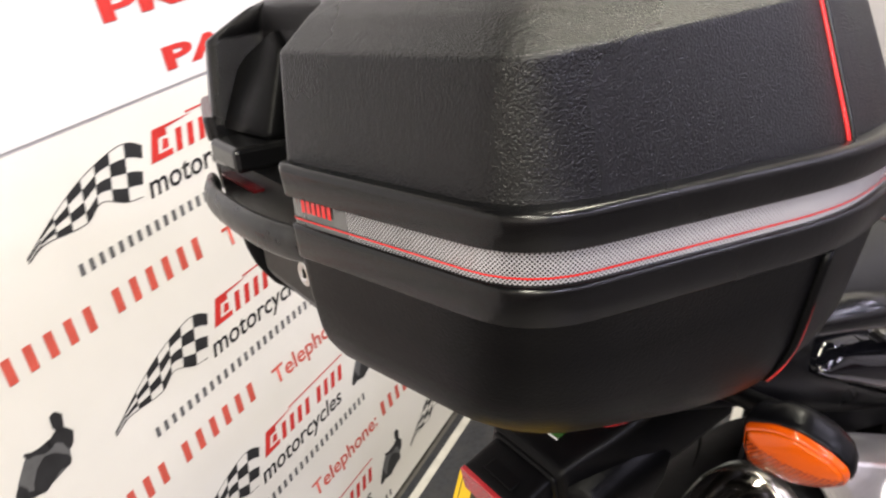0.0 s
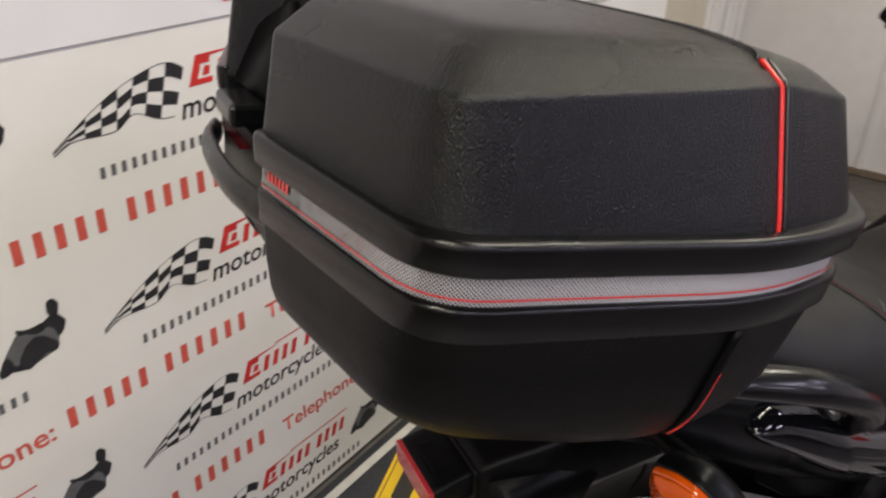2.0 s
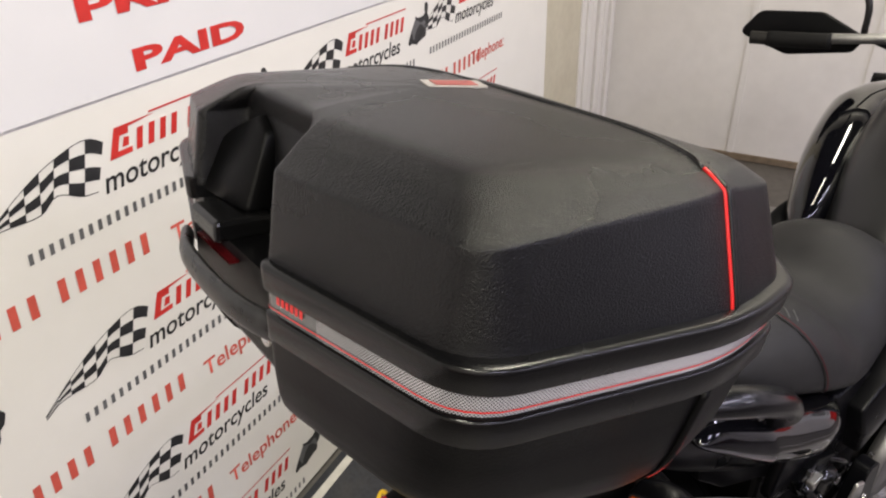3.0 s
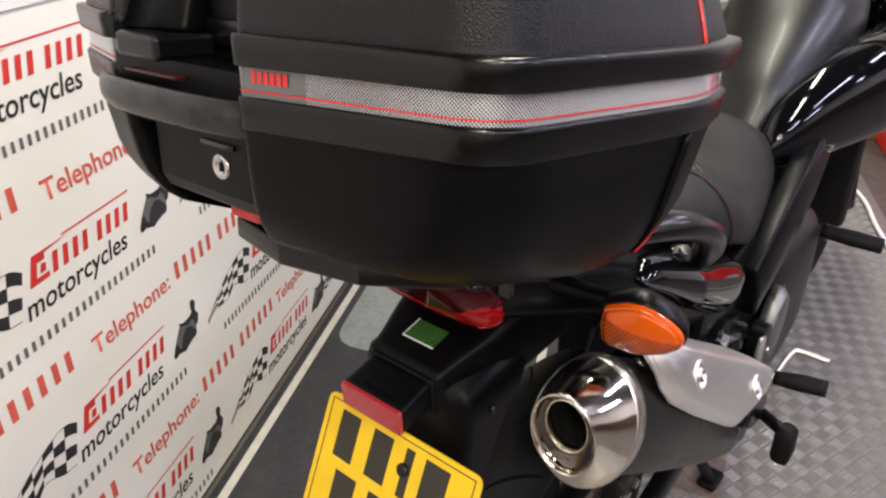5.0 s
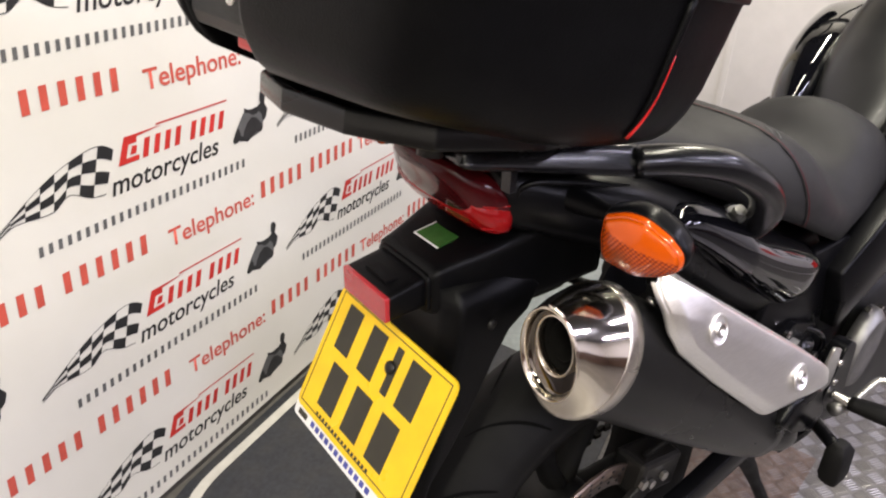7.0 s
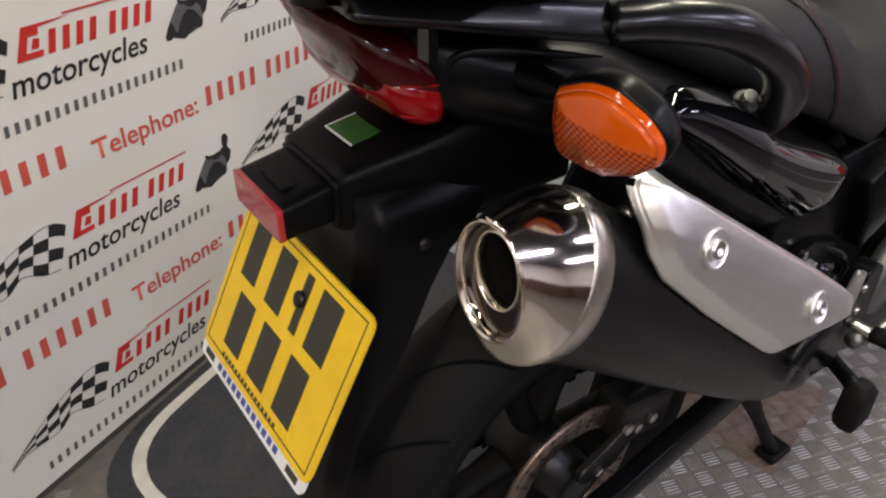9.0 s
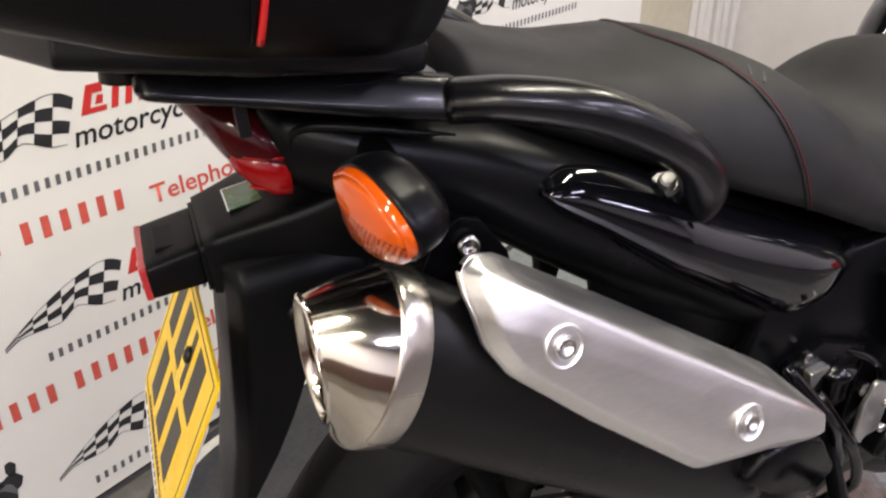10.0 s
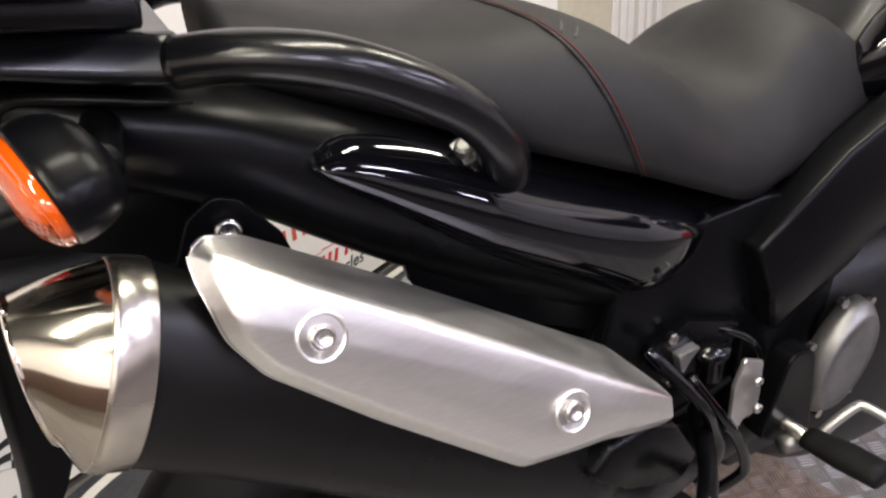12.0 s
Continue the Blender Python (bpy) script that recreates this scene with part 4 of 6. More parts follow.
def wheel(name, u, w, r, wide, disc_side):
    root = part(name, revolve(bmesh.new(), [(-0.1, 0.02), (-0.1, 0.034), (-0.03, 0.05), (0.03, 0.05), (0.1, 0.034), (0.1, 0.02)], (u, 0, w), (0, 1, 0), 28), DARK_METAL, bike, "spoked alloy wheel")
    prof, rim_r = [], 0.216
    for k in range(15):
        q = -1 + 2 * k / 14
        prof.append((q * wide, r - 0.055 * abs(q) ** 2.2))
    prof = [(-wide * 0.72, rim_r + 0.004), (-wide * 0.95, rim_r + 0.03)] + prof + [(wide * 0.95, rim_r + 0.03), (wide * 0.72, rim_r + 0.004)]
    rings = [[(u + rr * math.sin(a), y, w + rr * math.cos(a)) for y, rr in prof] for a in (2 * math.pi * i / 96 for i in range(96))]
    bm = loft(bmesh.new(), rings + [rings[0]], closed=False)
    bmesh.ops.remove_doubles(bm, verts=bm.verts, dist=1e-5)
    tyre = part("tyre", bm, RUBBER, root, "black road tyre with cut grooves")
    # Slanted grooves: dark strips a hair above the tread, shade put into their colour.
    bm = bmesh.new()
    for i in range(16):
        a0 = 2 * math.pi * i / 16
        for s in (-1, 1):
            quads = []
            for step in range(9):
                t = 0.1 + 0.82 * step / 8
                rr = r - 0.055 * t**2.2 + 0.0014
                a = a0 + 0.42 * t**0.6 + (0.2 if s > 0 else 0)
                p = Vector((u + rr * math.sin(a), s * t * wide, w + rr * math.cos(a)))
                d = Vector((math.cos(a), 0, -math.sin(a))) * (0.0036 * (1 - 0.6 * abs(2 * step / 8 - 1) ** 3))
                quads.append((bm.verts.new(p - d), bm.verts.new(p + d)))
            for (a, b), (c, d) in zip(quads, quads[1:]):
                bm.faces.new((a, b, d, c))
    part("tread_groove", bm, GROOVE, tyre)
    rim = part("rim", revolve(bmesh.new(), [(-wide * 0.74, rim_r + 0.006), (-wide * 0.7, rim_r - 0.012), (-wide * 0.3, rim_r - 0.03), (wide * 0.3, rim_r - 0.03), (wide * 0.7, rim_r - 0.012), (wide * 0.74, rim_r + 0.006)], (u, 0, w), (0, 1, 0), 64, caps=False), MATT_BLACK, root, "black cast rim")
    for k in range(3):
        for d in (-0.16, 0.16):
            a = 2 * math.pi * k / 3 + d
            tip = Vector((u + (rim_r - 0.02) * math.sin(a * 1.0 + d), 0, w + (rim_r - 0.02) * math.cos(a + d)))
            part("spoke", tube(bmesh.new(), [(u + 0.04 * math.sin(a), 0, w + 0.04 * math.cos(a)), (Vector((u, 0, w)) + tip) / 2, tip], [0.02, 0.015, 0.02], 10, 3, 1.5), MATT_BLACK, rim)
    y = disc_side * 0.085
    bm = bmesh.new()
    for a, b in ((0.125, 0.088),):
        n = 60
        rr = [[(u + q * math.sin(t), yy, w + q * math.cos(t)) for q, yy in ((a, y - 0.0025), (a, y + 0.0025), (b, y + 0.0025), (b, y - 0.0025))] for t in (2 * math.pi * i / n for i in range(n))]
        loft(bm, rr + [rr[0]], closed=True, caps=(False, False))
    bmesh.ops.remove_doubles(bm, verts=bm.verts, dist=1e-5)
    disc = part("brake_disc", bm, DISC, root, "drilled steel brake disc")
    bm = bmesh.new()
    for i in range(30):
        t = 2 * math.pi * i / 30
        for q in (0.097, 0.107, 0.117):
            tt = t + q * 2
            revolve(bm, [(0, 0), (0, 0.003), (0.0062, 0.003), (0.0062, 0)], (u + q * math.sin(tt), y - 0.0031, w + q * math.cos(tt)), (0, 1, 0), 8)
    part("disc_hole", bm, DARK_METAL, disc)
    return root


wheel("rear_wheel", 0.37, 0.325, 0.322, 0.076, -1)
wheel("front_wheel", 1.93, 0.32, 0.318, 0.058, -1)


def swingarm():
    for s in (-1, 1):
        bm = bmesh.new()
        rings = []
        for k in range(10):
            t = k / 9
            u, w = 0.33 + 0.62 * t, 0.297 + 0.13 * t
            rings.append([(u, s * 0.136 + y, w + z) for y, z in ((-0.014, -0.024 - 0.006 * t), (0.014, -0.024 - 0.006 * t), (0.016, 0), (0.014, 0.022 + 0.01 * t), (-0.014, 0.022 + 0.01 * t), (-0.016, 0))])
        part("swingarm", loft(bm, rings), SATIN_PAINT, bike, "black swingarm beam", bevel=0.004)
        part("axle_nut", revolve(bmesh.new(), [(0, 0.022), (0.006, 0.022), (0.006, 0.015), (0.02, 0.014), (0.02, 0.006), (0.026, 0.005), (0.0262, 0)], (0.37, s * 0.15, 0.322), (0, s, 0), 6), STEEL, bike, "bright axle nut", smooth=False)
        part("chain_adjuster", box(bmesh.new(), (0.325, s * 0.136 - 0.018, 0.288), (0.345, s * 0.136 + 0.018, 0.334)), ALLOY_DULL, bike, smooth=False, bevel=0.003)
    caliper = part("rear_caliper", box(bmesh.new(), (0.40, -0.118, 0.375), (0.5, -0.06, 0.44), pose(0, 0, 0, 0, 12, 0) @ Matrix.Translation((-0.07, 0, 0.09))), DARK_METAL, bike, "dark rear brake caliper", smooth=False, bevel=0.008)
    bracket = part("caliper_bracket", slab(bmesh.new(), rounded([(0.36, 0.345, 0.02), (0.42, 0.35, 0.015), (0.47, 0.4, 0.012), (0.455, 0.425, 0.012), (0.4, 0.395, 0.02), (0.35, 0.375, 0.02)]), 0.012, Matrix(((1, 0, 0, 0), (0, 0, 1, -0.118), (0, 1, 0, 0), (0, 0, 0, 1)))), DARK_METAL, bike, "dark cast caliper bracket", bevel=0.003, smooth=False)
    for d in (0.0, 0.05):
        part("bracket_bolt", revolve(bmesh.new(), [(0, 0.008), (0.006, 0.008), (0.007, 0.004), (0.0072, 0)], (0.385 + 1.3 * d, -0.119, 0.365 + 0.9 * d), (0, -1, 0), 6), STEEL, bracket, smooth=False)
    for d in (0.0, 0.05):
        part("caliper_bolt", revolve(bmesh.new(), [(0, 0.009), (0.006, 0.009), (0.007, 0.005), (0.0072, 0)], (0.43 + d, -0.119, 0.42 - d * 0.2), (0, -1, 0), 6), STEEL, caliper, smooth=False)
    part("brake_hose", tube(bmesh.new(), [(0.45, -0.1, 0.45), (0.55, -0.125, 0.5), (0.7, -0.13, 0.47), (0.85, -0.13, 0.5)], 0.005, 8), RUBBER, bike)
    part("shock_absorber", tube(bmesh.new(), [(0.62, 0, 0.4), (0.66, 0, 0.55), (0.7, 0, 0.7)], 0.035, 14), DARK_METAL, bike)
    part("number_plate_light_cable", tube(bmesh.new(), [(0.16, -0.03, 0.86), (0.24, -0.05, 0.85), (0.32, -0.05, 0.86)], 0.006, 8), RUBBER, bike)
    # Drive chain on the machine's left: two runs of overlapping links.
    for w0, w1 in ((0.425, 0.45), (0.225, 0.35)):
        bm = bmesh.new()
        for k in range(46):
            t = k / 45
            u, w = 0.37 + 0.6 * t, w0 + (w1 - w0) * t
            v = 0.0935 + (0.003 if k % 2 else -0.003)
            box(bm, (u - 0.0078, v - 0.004, w - 0.0055), (u + 0.0078, v + 0.004, w + 0.0055))
        part("chain_run", bm, DARK_METAL, bike, "dark drive chain", smooth=False)
    part("rear_sprocket", revolve(bmesh.new(), [(-0.004, 0.06), (-0.004, 0.098), (0.004, 0.098), (0.004, 0.06)], (0.37, 0.0935, 0.325), (0, 1, 0), 44), DARK_METAL, bike, "steel rear sprocket", smooth=False)


swingarm()


# Exhaust: ring centre, axis down and forward.
EX_AXIS = Vector((0.79, -0.1, -0.605)).normalized()
EX = Vector((0.185, -0.176, 0.819))


def exhaust():
    n = 56
    turn = [2 * math.pi * i / n for i in range(n)]
    # The band's plane stands steeper than the can's own section.
    mid = Vector((0.183, -0.177, 0.8205))
    b_up, b_side = Vector((0.42, 0, 0.907)).normalized(), Vector((-0.08, 1, 0.04)).normalized()
    b_back = b_side.cross(b_up)
    if b_back.x > 0:
        b_back = -b_back

    def band(d, r):
        return [mid + b_back * d + b_side * (0.77 * r * math.cos(q)) + b_up * (r * math.sin(q)) for q in turn]

    side = (Vector((0, 1, 0)) - EX_AXIS * EX_AXIS.y).normalized()
    over = side.cross(EX_AXIS)
    if over.z < 0:
        over = -over

    def tubular(d, r):
        c = EX + EX_AXIS * d + over * 0.0045
        return [c + side * (0.75 * r * math.cos(q)) + over * (r * math.sin(q)) for q in turn]

    rows = [band(0.006, 0.07), band(-0.002, 0.0712)] + [tubular(d, r) for d, r in ((0.07, 0.069), (0.2, 0.0655), (0.34, 0.0575), (0.40, 0.0515), (0.425, 0.048), (0.43, 0.041), (0.45, 0.03))]
    can = part("silencer", loft(bmesh.new(), rows), MUFFLER, bike, "matt black silencer with polished end cap")
    part("end_band", loft(bmesh.new(), [band(-0.0015, 0.0705), band(-0.001, 0.0728), band(0.0, 0.0734), band(0.0175, 0.0732), band(0.021, 0.0726), band(0.0245, 0.0712), band(0.0247, 0.0694)], caps=(False, False)), BAND_STEEL, can, "satin steel band")
    # Cap: skews from the band to a smaller upright rim facing back.
    rim_c = Vector((0.13, -0.172, 0.834))
    back = Vector((-0.985, -0.03, 0.02)).normalized()
    s1 = (Vector((0, 1, 0)) - back * back.y).normalized()
    t1 = Vector((0, 0, 1))
    t1 = (t1 - back * t1.dot(back)).normalized()

    def disc(scale_y, scale_z, d, shift=(0, 0)):
        return [rim_c + back * d + s1 * ((0.038 * math.cos(q)) * scale_y + shift[0]) + t1 * (0.053 * math.sin(q) * scale_z + shift[1]) for q in turn]

    foot, rim = band(0.024, 0.071), disc(1.0, 1.0, 0.0)

    def between(t):
        c = (mid + b_back * 0.024).lerp(rim_c, t)
        return [p.lerp(q, t) + (p.lerp(q, t) - c).normalized() * (0.0022 * math.sin(math.pi * t)) for p, q in zip(foot, rim)]

    cap = part("end_cap", loft(bmesh.new(), [between(k / 10) for k in range(11)], caps=(False, False)), CHROME, can, "polished skewed end cap")
    part("cap_rim", loft(bmesh.new(), [disc(1.0, 1.0, -0.001), disc(1.015, 1.015, 0.0012), disc(0.99, 0.99, 0.0028), disc(0.95, 0.95, 0.002), disc(0.92, 0.93, -0.004)], caps=(False, False)), CHROME, cap, "bright rolled rim")
    # Face plate set inside the rim, with the outlet near its top.
    sh = (0.0, 0.008)
    face = part("face_plate", loft(bmesh.new(), [disc(0.92, 0.93, -0.004), disc(0.89, 0.905, -0.0075), disc(0.86, 0.88, -0.0085, (0, 0.001)), disc(0.66, 0.66, -0.0095, sh)], caps=(False, False)), DARK_MIRROR, cap, "sooty polished face plate, dark reflection put into its colour")
    part("outlet_lip", loft(bmesh.new(), [disc(0.66, 0.66, -0.0095, sh), disc(0.662, 0.662, -0.006, sh), disc(0.64, 0.64, -0.0045, sh), disc(0.61, 0.61, -0.006, sh), disc(0.6, 0.6, -0.016, sh)], caps=(False, False)), CHROME, face)
    part("outlet_pipe", loft(bmesh.new(), [disc(0.6, 0.6, -0.016, sh), disc(0.56, 0.56, -0.022, sh), disc(0.46, 0.46, -0.024, sh), disc(0.44, 0.44, -0.018, sh), disc(0.4, 0.4, -0.018, sh), disc(0.38, 0.38, -0.07, sh)], caps=(False, True)), OUTLET_BLACK, face, "near-black outlet pipe")
    part("rim_tab", tube(bmesh.new(), [rim[n // 4 - 3] + t1 * 0.001, rim[n // 4] + t1 * 0.0035 + back * 0.003, rim[n // 4 + 3] + t1 * 0.001], [0.0012, 0.003, 0.0012], 8, 4), CHROME, cap)
    part("band_screw", revolve(bmesh.new(), [(0, 0.006), (0.004, 0.006), (0.006, 0.003), (0.0061, 0)], EX + over * 0.072 - side * 0.018 + EX_AXIS * 0.02, over - side * 0.3, 12), STEEL, can)

    # Heat shield: a curved plate on the outer upper flank, with two dished screws.
    m1, m2 = Vector((0.293, -0.2445, 0.8405)), Vector((0.4615, -0.2705, 0.716))
    along = (m2 - m1).normalized()
    outw = Vector((-0.1, -0.86, 0.42))
    outw = (outw - along * outw.dot(along)).normalized()
    upw = outw.cross(along)
    if upw.z < 0:
        upw = -upw
    span = (m2 - m1).length
    edge = [(-0.087, 0.02, 0.012), (-0.082, 0.034, 0.012), (-0.058, 0.042, 0.03), (0.05, 0.048, 0.06), (span + 0.072, 0.056, 0.03), (span + 0.12, 0.04, 0.02), (span + 0.142, 0.014, 0.012), (span + 0.058, -0.017, 0.05),
            (span - 0.006, -0.056, 0.012), (0.07, -0.046, 0.06), (-0.018, -0.035, 0.03), (-0.048, -0.022, 0.03), (-0.076, 0.005, 0.03)]
    outline = rounded(edge, 9)

    def skin(p, lift):
        # The plate bows round the can; above a fold line it turns in towards the machine, below another it turns under.
        ridge = 0.027 + 0.02 * p.x
        low = -0.002 + 0.05 * p.x
        bow = -0.8 * p.y * p.y - 3.5 * min(0.0, p.x + 0.02) ** 2 - 1.6 * max(0.0, p.x - 0.24) ** 2 - 2.1 * min(1.0, max(0.0, (p.x + 0.088) / 0.05)) * max(0.0, p.y - ridge) - 0.22 * max(0.0, low - p.y)
        return m1 + along * p.x + upw * p.y + outw * (lift + bow)

    def reach(x):
        """Lower and upper edge of the plate at x along it."""
        ys = []
        for a, b in zip(outline, outline[1:] + outline[:1]):
            if (a.x - x) * (b.x - x) <= 0 and a.x != b.x:
                ys.append(a.y + (b.y - a.y) * (x - a.x) / (b.x - a.x))
        return min(ys), max(ys)

    def gap(p):
        """Distance from a point to the outline."""
        best = 1.0
        for a, b in zip(outline, outline[1:] + outline[:1]):
            ab = b - a
            t = min(1.0, max(0.0, (p - a).dot(ab) / max(ab.length_squared, 1e-12)))
            best = min(best, (p - a - ab * t).length)
        return best

    def rise(d):
        # Rolled edge, a flat bevel of 10 mm, then the field.
        if d < 0.0008:
            return -0.009
        return -0.0062 + 0.0066 * min(1.0, (d - 0.0008) / 0.0095) + 0.003 * min(1.0, d / 0.03)

    x_lo, x_hi = min(p.x for p in outline) + 0.0004, max(p.x for p in outline) - 0.0004
    nx, ny = 90, 40
    rows = []
    for k in range(nx + 1):
        x = x_lo + (x_hi - x_lo) * (0.5 - 0.5 * math.cos(math.pi * k / nx))
        a, b = reach(x)
        col = [skin(Vector((x, a)), -0.016)]
        for q in range(ny + 1):
            y = a + (b - a) * (0.5 - 0.5 * math.cos(math.pi * q / ny))
            p = Vector((x, y))
            col.append(skin(p, rise(gap(p))))
        col.append(skin(Vector((x, b)), -0.016))
        rows.append(col)
    shield = part("heat_shield", loft(bmesh.new(), rows, closed=False), BRUSHED, can, "brushed aluminium heat shield")
    for c in (m1, m2):
        base = c + outw * 0.0042
        cup = part("screw_cup", revolve(bmesh.new(), [(-0.001, 0.0175), (0.0014, 0.0162), (0.0008, 0.0145), (-0.004, 0.0125), (-0.006, 0.011), (-0.0062, 0.0)], base, outw, 28), BRUSHED, shield)
        part("screw", revolve(bmesh.new(), [(-0.006, 0.009), (0.001, 0.0088), (0.003, 0.0075), (0.0032, 0.005), (0.0005, 0.0046), (0.0, 0.0)], base, outw, 20), STEEL, cup, "bright socket screw")
    # Hanger bracket with its screw above the shield.
    bm = bmesh.new()
    mm = Matrix(((1, 0, 0, 0), (0, 0, -1, -0.137), (0, 1, 0, 0), (0, 0, 0, 1)))
    slab(bm, rounded([(0.225, 0.855, 0.006), (0.243, 0.892, 0.012), (0.262, 0.903, 0.012), (0.279, 0.897, 0.01), (0.303, 0.862, 0.008), (0.312, 0.825, 0.006), (0.24, 0.82, 0.006)], 4), 0.006, mm)
    hanger = part("hanger_bracket", bm, SATIN_PAINT, can, "black silencer bracket", smooth=False, bevel=0.001)
    part("bracket_screw", revolve(bmesh.new(), [(0, 0.0095), (0.006, 0.0095), (0.008, 0.0075), (0.0075, 0.005), (0.004, 0.0045), (0.0038, 0)], (0.267, -0.1445, 0.878), (-0.15, -1, 0.15), 16), STEEL, hanger, "bright socket screw")
    # Clamp cover at the front of the can, link pipe and headers.
    q = EX + EX_AXIS * 0.405
    wedge = rounded([(0.488, 0.614, 0.008), (0.512, 0.64, 0.012), (0.555, 0.646, 0.012), (0.585, 0.628, 0.012), (0.616, 0.575, 0.015), (0.595, 0.55, 0.012), (0.53, 0.578, 0.02)], 4)
    part("clamp_cover", loft(bmesh.new(), [[(0.56 + (p.x - 0.56) * k, v, 0.59 + (p.y - 0.59) * k) for p in wedge] for k, v in ((0.9, -0.262), (0.97, -0.26), (1.0, -0.254), (1.0, -0.2))]), TAIL_BLACK, can, "black clamp cover")
    part("link_pipe", tube(bmesh.new(), [EX + EX_AXIS * 0.42, q + Vector((0.09, 0.0, -0.06)), (0.72, -0.15, 0.42), (0.85, -0.06, 0.33), (1.1, 0, 0.25), (1.35, 0.0, 0.24), (1.52, 0.0, 0.4)], [0.03, 0.028, 0.026, 0.026, 0.026, 0.025, 0.024], 16), DARK_METAL, can)


exhaust()


def engine_and_frame():
    # Frame spar from the seat to the steering head, on both sides.
    for s in (-1, 1):
        rings = []
        for u, v, w, h in ((0.79, 0.15, 0.64, 0.06), (0.9, 0.155, 0.715, 0.068), (1.05, 0.15, 0.775, 0.065), (1.25, 0.13, 0.84, 0.055), (1.48, 0.07, 0.9, 0.045)):
            rings.append([(u + a, s * v + b, w + c) for a, b, c in ((0.35 * h, -0.02, -h), (0.35 * h, 0.02, -h), (0, 0.027, 0), (-0.35 * h, 0.02, h), (-0.35 * h, -0.02, h), (0, -0.027, 0))])
        part("frame_spar", loft(bmesh.new(), rings), SATIN_PAINT, bike, "satin black frame spar", bevel=0.006)
        part("frame_plate", slab(bmesh.new(), rounded([(0.8, 0.33, 0.03), (0.93, 0.33, 0.03), (0.95, 0.6, 0.03), (0.9, 0.7, 0.03), (0.8, 0.68, 0.03)]), 0.03, Matrix(((1, 0, 0, 0), (0, 0, 1, s * 0.125 - 0.015), (0, 1, 0, 0), (0, 0, 0, 1)))), SATIN_PAINT, bike, bevel=0.004)
        peg = part("footpeg", tube(bmesh.new(), [(0.832, s * 0.225, 0.452), (0.836, s * 0.27, 0.459), (0.84, s * 0.312, 0.464)], [0.011, 0.014, 0.013], 10, 4, 1.5), RUBBER, bike, "black rubber footpeg")
        part("peg_hanger", slab(bmesh.new(), rounded([(0.79, 0.44, 0.02), (0.86, 0.4, 0.02), (0.88, 0.42, 0.02), (0.86, 0.55, 0.02), (0.82, 0.56, 0.02)]), 0.03, Matrix(((1, 0, 0, 0), (0, 0, 1, s * 0.18 - 0.015), (0, 1, 0, 0), (0, 0, 0, 1)))), SATIN_PAINT, peg, "satin black hanger", bevel=0.003, smooth=False)
        part("peg_pin", tube(bmesh.new(), [(0.825, s * 0.19, 0.455), (0.828, s * 0.21, 0.454), (0.832, s * 0.228, 0.452)], 0.009, 10, 2), STEEL, peg)
        pil = part("pillion_peg", loft(bmesh.new(), [[(0.6 + 0.12 * (0.54 - w) + a * k, s * 0.302 + b * k, w) for a, b in ((-0.017, -0.014), (0.017, -0.014), (0.02, 0), (0.017, 0.014), (-0.017, 0.014), (-0.02, 0))] for w, k in ((0.556, 0.55), (0.548, 0.8), (0.542, 1.0), (0.496, 1.05), (0.49, 0.95), (0.484, 0.9), (0.478, 0.7))]), RUBBER, bike, "folded black pillion peg", bevel=0.003)
        part("pillion_hanger", tube(bmesh.new(), [(0.72, s * 0.16, 0.5), (0.66, s * 0.235, 0.515), (0.592, s * 0.298, 0.548)], [0.012, 0.01, 0.01], 10, 4), SATIN_PAINT, pil)
        part("front_peg", tube(bmesh.new(), [(1.3, s * 0.16, 0.535), (1.31, s * 0.22, 0.53), (1.32, s * 0.285, 0.525)], [0.014, 0.018, 0.017], 10, 4, 1.3), RUBBER, bike, "black rubber rider footpeg")
    part("brake_pedal", tube(bmesh.new(), [(0.85, -0.215, 0.415), (0.875, -0.222, 0.445), (0.9, -0.231, 0.47), (0.907, -0.24, 0.474), (0.912, -0.262, 0.472), (0.917, -0.295, 0.468)], 0.0062, 10), ALLOY, bike, "bare alloy brake pedal")
    guard = part("heel_guard", slab(bmesh.new(), rounded([(0.722, 0.608, 0.006), (0.75, 0.594, 0.006), (0.753, 0.547, 0.01), (0.75, 0.522, 0.006), (0.733, 0.52, 0.005), (0.727, 0.509, 0.005), (0.713, 0.531, 0.006), (0.712, 0.575, 0.01)]), 0.006, Matrix(((1, 0, 0, 0), (0, 0, 1, -0.212), (0, 1, 0, 0), (0, 0, 0, 1)))), ALLOY, bike, "bare alloy heel guard", smooth=False, bevel=0.002)
    for u, w in ((0.736, 0.578), (0.742, 0.538)):
        part("guard_bolt", revolve(bmesh.new(), [(0, 0.006), (0.004, 0.0058), (0.005, 0.003), (0.0052, 0)], (u, -0.218, w), (0, -1, 0), 10), STEEL, guard)
    # Engine: crankcase, cylinders and a round clutch cover.
    eng = part("engine", body_loft([(0.86, 0.1, 0.3, 0.55), (0.95, 0.15, 0.24, 0.6), (1.1, 0.17, 0.22, 0.62), (1.3, 0.16, 0.24, 0.6), (1.42, 0.12, 0.3, 0.52)], 20, 4.5), DARK_METAL, bike, "dark twin-cylinder engine")
